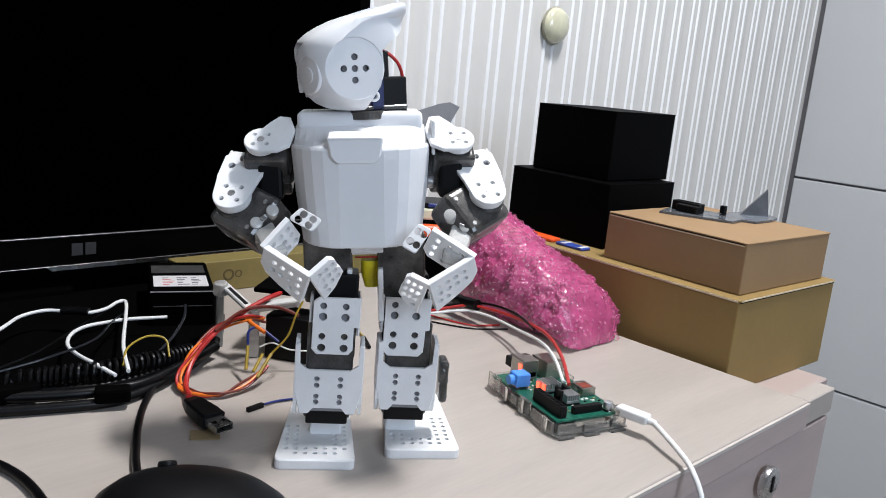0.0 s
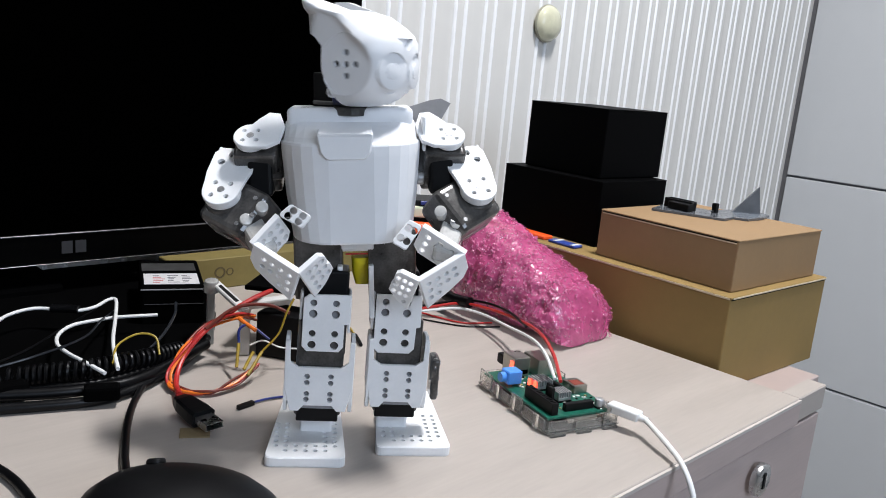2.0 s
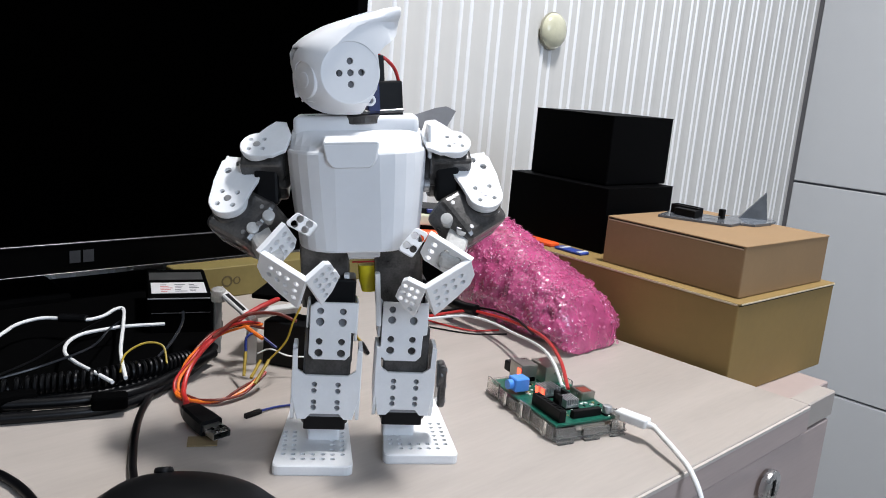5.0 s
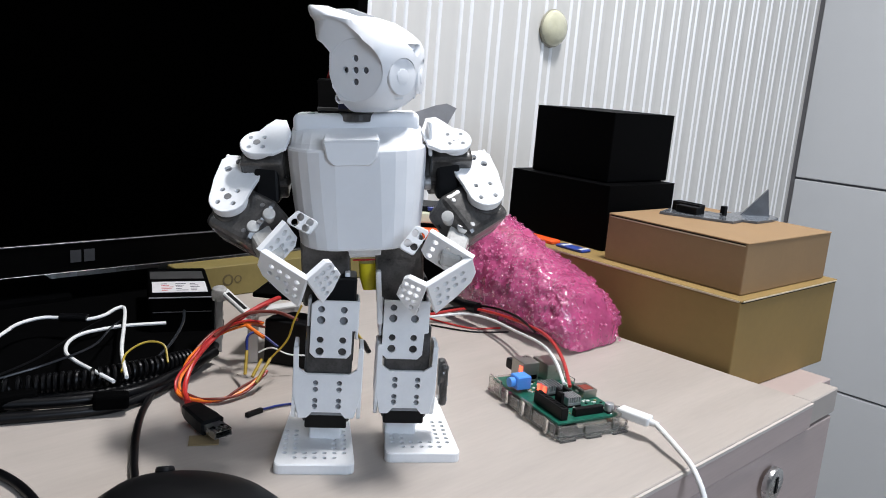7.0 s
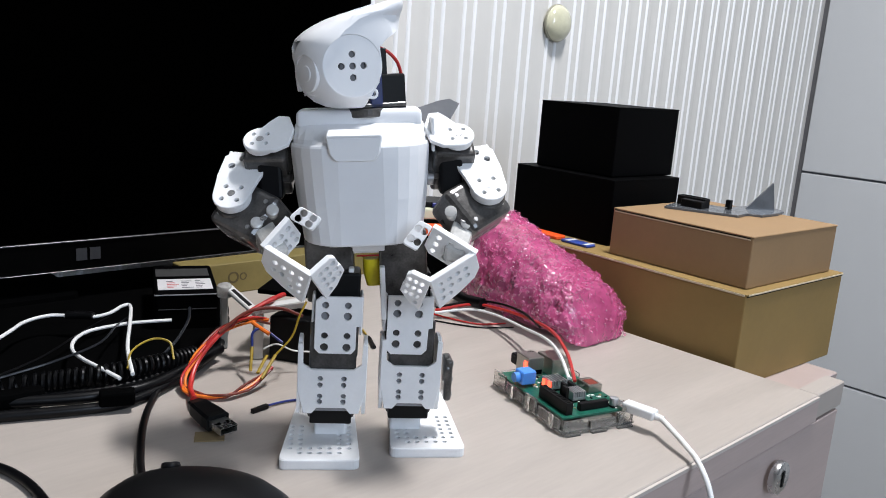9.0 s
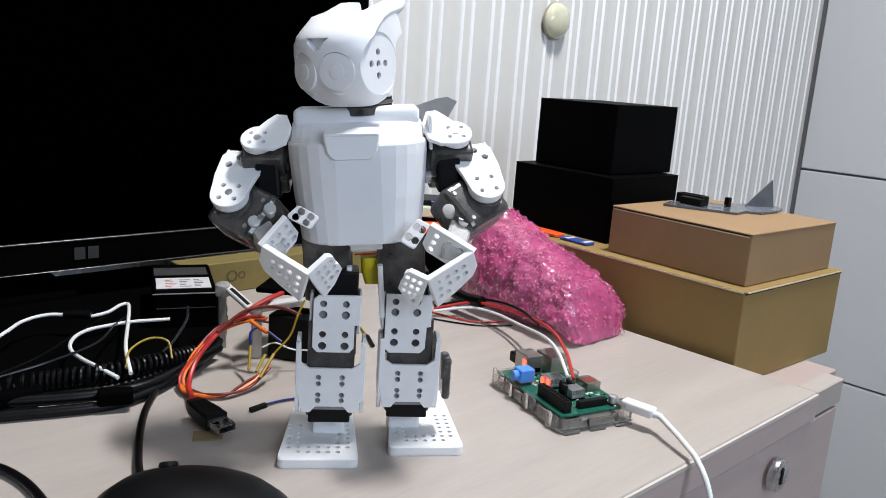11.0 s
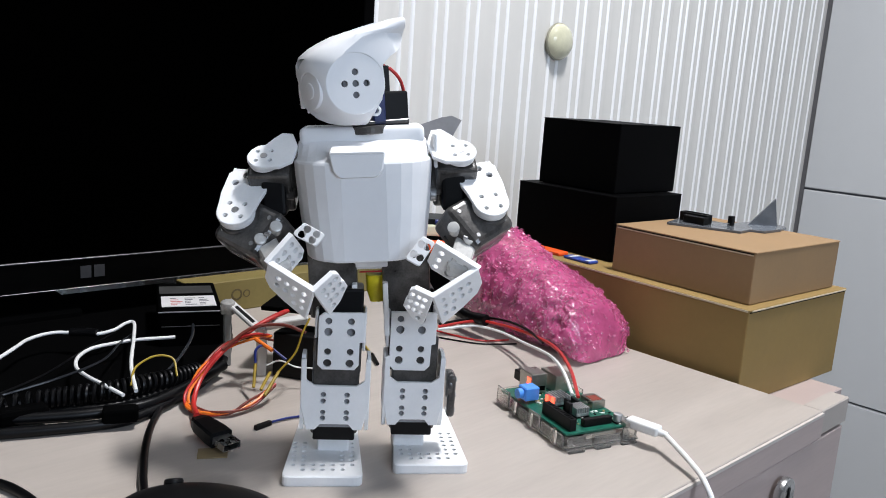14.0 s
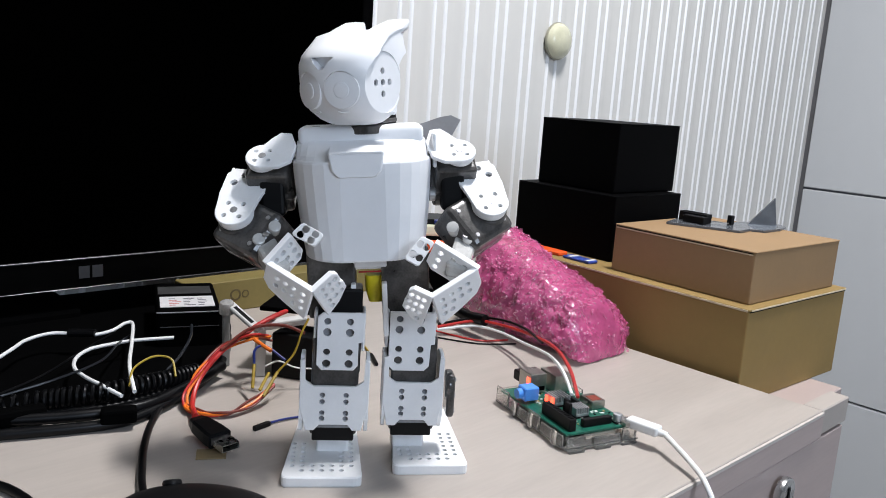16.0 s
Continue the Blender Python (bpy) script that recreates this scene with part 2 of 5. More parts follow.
# ---- the room ----
def room():
    # fluted back wall: pairs of raised ribs
    WB = 0.825
    prof = []
    period, w, h = 0.0600, 0.0075, 0.0026
    k0 = 0.7388 - 45 * period
    x = k0
    prof.append((-2.6, 0))
    while x < 1.95:
        if x > -2.5:
            for c in (x, x + 0.0200):
                if c > 1.956:
                    continue
                for q in range(7):
                    g = q / 6
                    prof.append((c - w / 2 + w * g, h * math.sin(math.pi * g) ** 0.7))
            # shallow dip between the pairs
            if x < 1.9:
                prof += [(x + 0.034, 0), (x + 0.0395, -0.0012), (x + 0.045, 0)]
        x += period
    prof.append((1.962, 0))
    lo, hi = -0.75, 1.75
    bm = bmesh.new()
    f0 = [(bm.verts.new((u, WB - v, lo)), bm.verts.new((u, WB - v, hi))) for u, v in prof]
    b0 = [(bm.verts.new((u, WB + 0.05, lo)), bm.verts.new((u, WB + 0.05, hi))) for u, v in (prof[0], prof[-1])]
    for p, q in zip(f0, f0[1:]):
        bm.faces.new((p[0], q[0], q[1], p[1]))
    bm.faces.new((b0[0][0], b0[1][0], b0[1][1], b0[0][1]))
    bm.faces.new((f0[0][0], b0[0][0], b0[0][1], f0[0][1]))
    bm.faces.new((f0[-1][0], b0[1][0], b0[1][1], f0[-1][1]))
    o = part("wall_back", bm, WALL_W, None, "off-white wall panel with paired vertical ribs, whitened for their highlights", DESK, smooth=True)
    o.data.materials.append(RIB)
    # Raised faces take the whitened colour that paints the rib highlights.
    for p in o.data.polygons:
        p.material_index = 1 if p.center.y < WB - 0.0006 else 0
    tagged(o, category="wall", kind="structure")
    # grey wall of large tiles, at right angles to it
    AW = 1.966
    wall = part("wall_side", box(0.06, 3.6, 2.5, (AW + 0.038, -0.93, 0.5)), GROUT, None, "grey wall of large smooth tiles", DESK)
    tagged(wall, category="wall", kind="structure")
    for i, (z0, z1) in enumerate(((-0.75, -0.4335), (-0.4285, 0.0570), (0.0620, 0.5475), (0.5525, 1.038), (1.043, 1.75))):
        for j in range(3):
            b1 = 0.816 - j * 1.2
            part("tile", box(0.012, 1.195, z1 - z0, (AW + 0.003, b1 - 0.5975, (z0 + z1) / 2), 0.002, 1), WALL_G, wall)
    # Unseen walls and ceiling close the room; their grey limits the bounced light.
    o = part("wall_left", box(0.06, 3.6, 2.5, (-2.63, -0.93, 0.5)), PLASTER, None, "unseen plaster wall closing the room, greyed to bounce less light", DESK)
    tagged(o, category="wall", kind="structure")
    o = part("wall_near", box(4.7, 0.06, 2.5, (-0.3, -2.76, 0.5)), PLASTER, None, "unseen plaster wall closing the room, greyed to bounce less light", DESK)
    tagged(o, category="wall", kind="structure")
    o = part("ceiling", box(4.7, 3.7, 0.05, (-0.3, -0.95, 1.775)), PLASTER, None, "unseen ceiling closing the room, greyed to bounce less light", DESK)
    tagged(o, category="ceiling", kind="structure")
    o = part("floor", box(4.7, 3.7, 0.05, (-0.3, -0.95, -0.775)), FLOOR_M, None, "plain brownish grey floor", DESK)
    tagged(o, category="floor", kind="structure")
    # oval yellowish knob on the ribbed wall
    k = thing("suction_knob", DESK @ stance((0.992, 0.821, 0.318), (1, 0, 0), (0, -1, 0)), "yellowish translucent round suction knob on the ribbed wall", "suction cup")
    AMBER = mat("amber_plastic", (0.70, 0.68, 0.50), 0.10, var=0.1, scale=60, coat=0.6, trans=0.15)
    secs = []
    for r, z in ((0.027, 0.0), (0.0275, 0.003), (0.0265, 0.008), (0.022, 0.013), (0.014, 0.0165), (0.004, 0.018)):
        secs.append([(r * math.cos(i * math.pi / 16), r * math.sin(i * math.pi / 16), z) for i in range(32)])
    part("cup", loft(secs), AMBER, k, smooth=True)
    part("rim", cyl(0.0285, 0.004, seg=36, bevel=0.001), mat("amber_rim", (0.30, 0.29, 0.22), 0.3), k, "darker rim of the cup")


def desk():
    d = thing("desk", DESK, "pale wood veneer desk with a drawer and a chrome lock", "desk")
    F = 0.2252
    X = 0.6425
    part("desktop", box(2.3, 0.598, 0.022, (X - 1.15, F + 0.299, -0.011), 0.0008, 1), WOOD, d)
    part("edge_band", box(2.3, 0.002, 0.0025, (X - 1.15, F - 0.0012, -0.0022)), WOOD_EDGE, d, "thin pale edge band")
    part("edge_face", box(2.3, 0.002, 0.018, (X - 1.15, F - 0.0010, -0.0128)), WOOD_FRONT, d, "front edge of the desktop")
    part("end_strip", box(0.0545, 0.0165, 0.022, (X + 0.0275, F + 0.0078, -0.0108), 0.001, 1), WOOD, d, "pale end strip at the corner")
    part("side_ledge", box(0.145, 0.54, 0.018, (X + 0.0735, 0.532, -0.0325), 0.001, 1), WOOD_FRONT, d, "lower ledge beside the desktop")
    part("side_panel", box(0.02, 0.57, 0.70, (0.683, F + 0.295, -0.392), 0.001, 1), WOOD_FRONT, d)
    part("front_rail", box(0.44, 0.018, 0.724, (0.472, F + 0.0085, -0.386), 0.0008, 1), WOOD_FRONT, d)
    part("drawer_front", box(0.42, 0.004, 0.10, (0.205, F + 0.010, -0.078), 0.0008, 1), WOOD_FRONT, d, "veneered drawer front")
    part("far_side_panel", box(0.02, 0.57, 0.72, (-1.4, F + 0.295, -0.388), 0.001, 1), WOOD_FRONT, d)
    lk = part("lock", cyl(0.0132, 0.006, stance((0.575, F - 0.0035, -0.048), (1, 0, 0), (0, -1, 0)), 28, bevel=0.0015), STEEL, d, "round chrome lock", smooth=True)
    part("key_slot", box(0.0034, 0.003, 0.013, (0.575, F - 0.0090, -0.048), 0.0004, 1), BLACK, lk, "dark key slot")


def cardboard_boxes():
    b = thing("large_cardboard_box", BOXES, "large closed olive-brown corrugated cardboard box on the ledge beside the desktop", "box")
    z0, z1, a0, a1, b0, b1 = -0.0184, 0.0655, 0.6197, 0.8005, 0.3258, 0.655
    part("carton", box(a1 - a0, b1 - b0, z1 - z0, ((a0 + a1) / 2, (b0 + b1) / 2, (z0 + z1) / 2), 0.0012, 2), CARD_OLIVE, b)
    part("lid", box(a1 - a0 + 0.001, b1 - b0, 0.0018, ((a0 + a1) / 2, (b0 + b1) / 2 - 0.0005, z1 + 0.0011), 0.0005, 1), CARD_OLIVE, b, "lid flap")
    part("lid_gap", box(a1 - a0 - 0.002, 0.0006, 0.0007, ((a0 + a1) / 2, b0 - 0.0003, z1 - 0.0006)), BLACK_CARD, b, "dark gap under the lid")
    part("lid_edge", box(0.0006, b1 - b0 - 0.002, 0.0016, (a0 - 0.0009, (b0 + b1) / 2, z1 + 0.0006)), CARD_EDGE, b, "pale cut edge of the lid")
    part("lid_edge", box(a1 - a0 - 0.004, 0.0006, 0.0012, ((a0 + a1) / 2, b0 - 0.0013, z1 + 0.0010)), CARD_EDGE, b, "pale cut edge of the lid")
    part("raised_flap", box(0.035, 0.020, 0.0016, (0.786, 0.352, z1 + 0.0040), 0.0004, 1), CARD_EDGE, b, "pale corner of a loose flap")
    s = thing("small_cardboard_box", BOXES, "smaller closed kraft cardboard box stacked on the large box", "box")
    h0, h1 = 0.0678, 0.1135
    part("carton", box(0.157, 0.1485, h1 - h0, (0.7125, 0.409, (h0 + h1) / 2), 0.0011, 2), CARD, s)
    part("lid", box(0.1575, 0.149, 0.0016, (0.7125, 0.4087, h1 - 0.0002), 0.0006, 1), CARD, s, "lid with a tucked front flap")
    part("flap_edge", box(0.0007, 0.144, 0.0010, (0.6337, 0.409, h1 - 0.0026)), CARD_EDGE, s, "pale cut edge of the flap")
    part("flap_gap", box(0.0008, 0.144, 0.0006, (0.6338, 0.409, h1 - 0.0014)), BLACK_CARD, s, "dark gap under the lid")
    lo = thing("lower_black_box", BOXES, "matt black cardboard box standing behind the brown boxes", "box")
    part("carton", box(0.115, 0.140, 0.0680, (0.7175, 0.5758, 0.1018), 0.0012, 2), BLACK_CARD, lo)
    part("lid", box(0.1152, 0.1402, 0.0010, (0.7175, 0.5758, 0.1357), 0.0004, 1), BLACK_CARD, lo)
    up = thing("upper_black_box", BOXES, "matt black cardboard box stacked on another black box", "box")
    part("carton", box(0.1065, 0.109, 0.0725, (0.7283, 0.5762, 0.1728), 0.0015, 2), BLACK_CARD, up)
    part("lid", box(0.1067, 0.1092, 0.0010, (0.7283, 0.5762, 0.2090), 0.0004, 1), BLACK_CARD, up)


def monitor():
    m = thing("monitor", DESK, "large black flat monitor, switched off, standing on the desk", "monitor")
    B = 0.74
    x1, x0 = 0.569, -0.30
    w, c = x1 - x0, (x0 + x1) / 2
    z0, zs, z1 = 0.0327, 0.060, 0.56
    part("housing", box(w, 0.035, z1 - z0, (c, B + 0.0215, (z0 + z1) / 2), 0.004, 2), BLACK, m)
    part("screen", box(w - 0.03, 0.003, z1 - zs - 0.02, (c, B + 0.003, (zs + z1 - 0.02) / 2), 0.0004, 1), SCREEN, m, "dark glass screen")
    bz = part("lower_bezel", box(w, 0.008, zs - z0, (c, B - 0.0005, (z0 + zs) / 2), 0.0012, 2), BEZEL, m, "glossy black lower bezel")
    part("bezel_side", box(0.014, 0.006, z1 - zs, (x1 - 0.007, B + 0.0005, (zs + z1) / 2), 0.001, 1), BLACK_MATT, m)
    part("bezel_top", box(w, 0.006, 0.02, (c, B + 0.0005, z1 - 0.01), 0.001, 1), BLACK_MATT, m)
    # Paler than the bezel: the edge highlight is put into this colour.
    LIT = mat("lit_lip", (0.07, 0.07, 0.075), 0.25, var=0.2, scale=30)
    part("lit_lip", box(w * 0.62, 0.0025, 0.0013, (0.27, B - 0.005, zs + 0.0002), 0.0004, 1), LIT, bz, "thin lip, coloured paler for its edge highlight")
    part("lit_lip", box(w * 0.55, 0.0015, 0.0006, (0.27, B - 0.005, z0 + 0.0006), 0.0002, 1), LIT, bz, "thin lip, coloured paler for its edge highlight")
    MARK = mat("grey_print", (0.035, 0.035, 0.038), 0.5)
    for x in (0.0052, 0.0172):
        part("maker_mark", box(0.0095, 0.0113, 0.0002, (x, 0.0060, 0.0001)), MARK, bz, "plain grey maker's mark", stance((0.2455, B - 0.0050, 0.0415), (1, 0, 0), (0, -1, 0)))
    part("stand_neck", box(0.10, 0.03, 0.12, (0.12, B + 0.05, 0.064), 0.004, 2), BLACK_MATT, m)
    part("stand_base", box(0.26, 0.075, 0.012, (0.12, B + 0.038, 0.0065), 0.004, 2), BLACK_MATT, m)


room()
desk()
cardboard_boxes()
monitor()


# ---- the robot: x to its left, y to its back, z up, in millimetres from the ground below it ----
ROBOT = pose(-0.031, 0.478, 0, 0, 0, 6)
TRUNK = Matrix.Translation((-0.0155, 0, 0.130)) @ pose(0, 0, 0, 0, -5.0, 0)
# Grey that stands in for the shade inside holes and slots.
HOLE = mat("hole_shade", (0.22, 0.22, 0.23), 0.6, var=0.2, scale=100)
BLUE = mat("blue_servo", (0.012, 0.02, 0.085), 0.3, var=0.2, scale=100)
RED = mat("red_wire", (0.42, 0.02, 0.018), 0.4, var=0.15, scale=200)


def mmv(*p):
    return tuple(c * mm for c in p)


def mm2(pts):
    return [(x * mm, y * mm) for x, y in pts]


def mmh(holes):
    return [(x * mm, y * mm, r * mm) for x, y, r in holes]


def squared(fr, bk, w, u, n, power, back=None):
    """A rounded-square section: fr to the front (-y), bk to the back, half width w, at the height u."""
    out = []
    for i in range(n):
        a = 2 * math.pi * i / n
        c, s = math.cos(a), math.sin(a)
        k = 2 / (back if back and s > 0 else power)
        c, s = math.copysign(abs(c) ** k, c), math.copysign(abs(s) ** k, s)
        out.append(mmv(w * c, (bk if s > 0 else fr) * s, u))
    return out


def five_holes(r=7.5, hole=1.6):
    return [(0, 0, 2.0)] + [(r * math.cos(a), r * math.sin(a), hole) for a in (math.pi / 4, 3 * math.pi / 4, -3 * math.pi / 4, -math.pi / 4)]


def screw(parent, m, r=1.5):
    bm = cyl(r * mm, 0.7 * mm, m, 12, r * 0.8 * mm)
    add_box(bm, r * 1.3 * mm, 0.35 * mm, 0.3 * mm, (0, 0, 0.62 * mm), m=m)
    return part("screw", bm, SCREW, parent)


def leg(rb, side, cx, y, foot, tilt):
    """side -1: its right leg. cx, y: centre and front of the shin."""
    fx, fy, fw, fl, turn = foot
    m = pose(*mmv(fx, fy, 6.2), 0, 0, turn)
    w, l = fw / 2, fl
    out = rounded(mm2([(-w, 0), (w, 0), (w - 2.5, l), (-w + 8, l)]), [5 * mm, 5 * mm, 8 * mm, 8 * mm])
    holes = []
    for r in range(7):
        for c in range(7):
            x, yy = -w + 6.2 + c * (fw - 12.4) / 6, 9 + r * 6.0
            if r == 0 and c in (0, 6):
                continue
            if 1 < r and 1 < c < 5:
                continue
            holes.append((x, yy, 1.55))
    f = part("foot", plate(out, mmh(holes), 6.0 * mm, m, 10, 0.7 * mm), WHITE_ARM, rb, "white perforated foot plate")
    part("sole", plate(out, [], 0.6 * mm, m @ Matrix.Translation(mmv(0, 0, -5.55))), WHITE_ARM, f)
    T = Matrix.Translation(mmv(cx, y, 28)) @ pose(0, 0, 0, tilt, 0, turn * 0.5)
    # dark servo in the shin
    part("shin_servo", box(*mmv(28, 24, 60), mmv(0, 15.5, 25), 1.6 * mm, 2, T), SMOKE, rb, "smoked dark shin servo")
    part("ankle_servo", box(*mmv(25, 20, 11), mmv(0, 12.5, -3), 1 * mm, 2, T), BLACK, rb, "black ankle servo")
    part("ankle_post", box(*mmv(20, 14, 24), mmv(0, 24, -11), 1.5 * mm, 2, T), WHITE_ARM, rb, "white ankle post")
    # white shin bracket: front plate and two side flanges
    W, Wb = (20.5, 16.5) if side < 0 else (18.6, 15.5)
    front = mm2([(-W, 42), (-W + 2.6, 43), (-W + 3.0, 30), (-W + 8, 26.5), (W - 8, 26.5), (W - 3.0, 30), (W - 2.6, 43), (W, 42), (W, 14), (Wb, -1), (Wb - 5, -1), (Wb - 8, 2.5), (-Wb + 8, 2.5), (-Wb + 5, -1), (-Wb, -1), (-W, 14)])
    fh = [(sx * 7, z, 1.7) for sx in (-1, 1) for z in (21, 17, 10, 6.5)]
    P = T @ stance((0, 0, 0), (1, 0, 0), (0, -1, 0))
    br = part("shin_bracket", plate(front, mmh(fh), 2.2 * mm, P, 12, 0.5 * mm), WHITE_ARM, rb, "white perforated shin bracket")
    for sx in (-1, 1):
        o = mm2([(0, 30), (0, 6), (4, -3), (9, -3), (12, 5), (24, 9), (24, 40), (18, 43.5), (7, 43.5), (2, 40)])
        part("side_flange", plate(rounded(o, 2.5 * mm), mmh([(13, 34, 1.6), (13, 25, 2.4), (13, 16, 1.6)]), 2.2 * mm,
             T @ stance(mmv(sx * (W - 1.2) + (1.2 if sx > 0 else 1.0), 0.5, 0), (0, 1, 0), (1, 0, 0)), 12, 0.4 * mm), WHITE_ARM, br)
    part("hole_backing", box(*mmv(24, 1.2, 26), mmv(0, 3.0, 13), 0, 1, T), HOLE, br, "grey plate added behind the holes for their shade")
    if side > 0:
        disc = part("servo_cap", cyl(9 * mm, 4 * mm, T @ stance(mmv(side * (W + 2.4), 13, 22), (0, 1, 0), (side, 0, 0)), 26, bevel=1 * mm), SMOKE, rb, "round servo cap on the shin", smooth=True)
        part("cap_housing", box(*mmv(5, 17, 27), mmv(W + 5.6, 13, 16), 2 * mm, 3, T), SMOKE, disc, "smoked oval housing")
        for z in (6, 16, 26):
            screw(disc, T @ stance(mmv(W + 8.2, 9, z), (0, 1, 0), (1, -0.2, 0)), 1.8)
    # knee plate
    K = Matrix.Translation(mmv(cx + (1.5 if side < 0 else -3.2), y + 2.6, 64)) @ pose(0, 0, 0, tilt - 1, 0, turn * 0.5)
    o = mm2([(-10, 0), (9, 0), (11.5, 3), (11.5, 17), (14.5, 17), (14.5, 35), (-10, 34.5), (-13, 32), (-13, 3)]) if side < 0 else \
        mm2([(-10, -2.5), (9, -2.5), (12, 0.5), (12.5, 14), (15, 14.5), (15, 34), (-13, 34), (-13, 0.5)])
    kh = [(sx * 6.6 - 0.5, z, r) for sx in (-1, 1) for z, r in ((29.5, 2.1), (23, 2.5), (11, 2.1), (4, 2.5))]
    kp = part("thigh_bracket", plate(o, mmh(kh), 2.0 * mm, K @ stance((0, 0, 0), (1, 0, 0), (0, -1, 0)), 12, 0.4 * mm), WHITE_ARM, rb, "white perforated thigh bracket")
    for sx in (-1, 1):
        part("side_flange", box(*mmv(1.8, 20, 24), mmv(sx * 14.2, 12.5, 23), 0.8 * mm, 1, K), WHITE_ARM, kp)
    part("hole_backing", box(*mmv(22, 1.0, 33), mmv(-0.5, 3.4, 16.5), 0, 1, K), HOLE, kp, "grey plate added behind the holes for their shade")
    part("thigh_servo", box(*mmv(26, 24, 52), mmv(0, 17.5, 22), 1.5 * mm, 2, K), BLACK, rb, "black thigh servo")
    # hip servo
    H = TRUNK @ Matrix.Translation(mmv(side * 22.0 + 1, 4, -12))
    part("hip_servo", box(*mmv(29, 26, 42), (0, 0, -0.004), 1.5 * mm, 2, H), SMOKE, rb, "smoked dark hip servo")
    part("hip_strut", box(*mmv(3.2, 8, 33), mmv(-side * 12.8, -14.5, -20), 0.8 * mm, 2, H), WHITE_ARM, rb, "pale grey hip strut")


def torso(rb):
    T = TRUNK
    # faceted shell: half outlines from the front middle to the side and the back

    def sec(u, w, fr, bk, flat=12.5):
        half = [(flat, -fr), (w * 0.52, -fr * 0.95), (w * 0.68, -fr * 0.85), (w * 0.81, -fr * 0.70), (w * 0.91, -fr * 0.51), (w * 0.98, -fr * 0.28), (w, -fr * 0.05), (w, bk * 0.45), (w * 0.9, bk * 0.85), (w * 0.6, bk)]
        pts = half + [(-x, y) for x, y in reversed(half)]
        return [T @ Vector(mmv(x, y, u)) for x, y in pts]
    shell = loft([sec(7.5, 29, 24, 20), sec(1.5, 33.5, 31, 22), sec(1.8, 35.2, 32.6, 24), sec(3.0, 35.8, 33.2, 25), sec(28, 38.8, 34.4, 26), sec(52, 40.6, 34.6, 26),
                  sec(57.4, 40.7, 34.5, 26), sec(58.6, 40.3, 33.9, 25.8), sec(59.2, 39.4, 33.0, 25)])
    sh = part("torso_shell", shell, WHITE, rb, "white faceted chest shell")
    # deck and collar
    part("shoulder_deck", loft([sec(58.9, 39.2, 32.6, 25), sec(61.5, 38.6, 27.5, 24.8), sec(66.5, 38.0, 14, 24.5), sec(69, 37.5, 8.5, 24)]), WHITE, rb, "white sloping shoulder deck")
    part("collar", box(*mmv(73, 31, 11), mmv(0, 9.0, 71.8), 3.2 * mm, 3, T), WHITE, rb, "raised white collar with rounded edges", smooth=True)
    for sx in (-1, 1):
        part("vent_slot", box(*mmv(4.5, 1.6, 0.6), mmv(sx * 26, -2, 77.2), 0.2 * mm, 1, T), HOLE, sh, "dark vent slot")
    # tab over the chest edge
    bm = plate(rounded(mm2([(-15.5, 5.0), (15.5, 5.0), (14, -4), (11, -8.2), (-11, -8.2), (-14, -4)]), [0, 0, 3 * mm, 5 * mm, 5 * mm, 3 * mm]), [], 3.5 * mm,
               T @ stance(mmv(-3, -35.9, 58.5), (1, 0, 0), (0, -1, 0.04)), 14, 1.0 * mm)
    part("chest_tab", bm, WHITE, sh, "white tab over the chest edge", smooth=True)
    bm = plate(rounded(mm2([(-15.5, -1.5), (15.5, -1.5), (14.8, 7), (-14.8, 7)]), 1.5 * mm), [], 3 * mm, T @ stance(mmv(-3, -34.6, 65.0), (1, 0, 0), (0, -0.42, 1)), 14, 0.8 * mm)
    part("chest_tab_top", bm, WHITE, sh)
    # pelvis
    part("pelvis", box(*mmv(44, 22, 8), mmv(0, 2, -1), 1.5 * mm, 2, T), STEEL, rb, "grey metal pelvis plate")
    part("pelvis_bracket", box(*mmv(19, 3, 5), mmv(2.5, -13, -3), 0.6 * mm, 1, T), WHITE_ARM, rb, "white pelvis bracket")
    part("battery_sleeve", loft([squared(6, 5, 6.5, 0, 14, 3), squared(6, 5, 6.2, -10, 14, 3), squared(4, 4, 4.5, -17, 14, 3)]),
         mat("yellow_sleeve", (0.75, 0.62, 0.02), 0.45, var=0.1, scale=80), rb, "yellow sleeve under the pelvis", T @ Matrix.Translation(mmv(5, 2, -13)), smooth=True)
    part("green_tape", box(*mmv(7, 9, 3), mmv(11, 0, -7), 0.8 * mm, 2, T), mat("green_tape", (0.02, 0.25, 0.08), 0.5), rb, "green tape")
    for x, w, z, h, m, lb in ((-2, 22, -7.2, 1.4, WHITE_ARM, "white wire strip"), (2, 20, -9.6, 0.9, RED, "red wire"), (0, 20, -4.8, 1.0, BLACK, "black wire")):
        part("hip_wire", box(*mmv(w, 1.6, h), mmv(x + 3, -7, z), 0.3 * mm, 1, T), m, rb, lb)
    # side bolt and the grey fin on the back
    part("side_bolt", cyl(4.2 * mm, 4 * mm, T @ stance(mmv(38.6, -6, 36), (0, 1, 0), (1, 0, 0)), 20, bevel=0.8 * mm), SCREW, sh, "grey side bolt")
    bm = plate(mm2([(0, 0), (5, 1.5), (13, 4), (20, 5.0), (26, 2.0), (20, -8), (0, -10)]), [], 1.5 * mm, T @ stance(mmv(36, 24, 76), (1, 0, 0), (0, -1, 0)))
    part("back_fin", bm, mat("grey_plastic", (0.34, 0.325, 0.32), 0.5), rb, "grey plastic fin behind the shoulder")


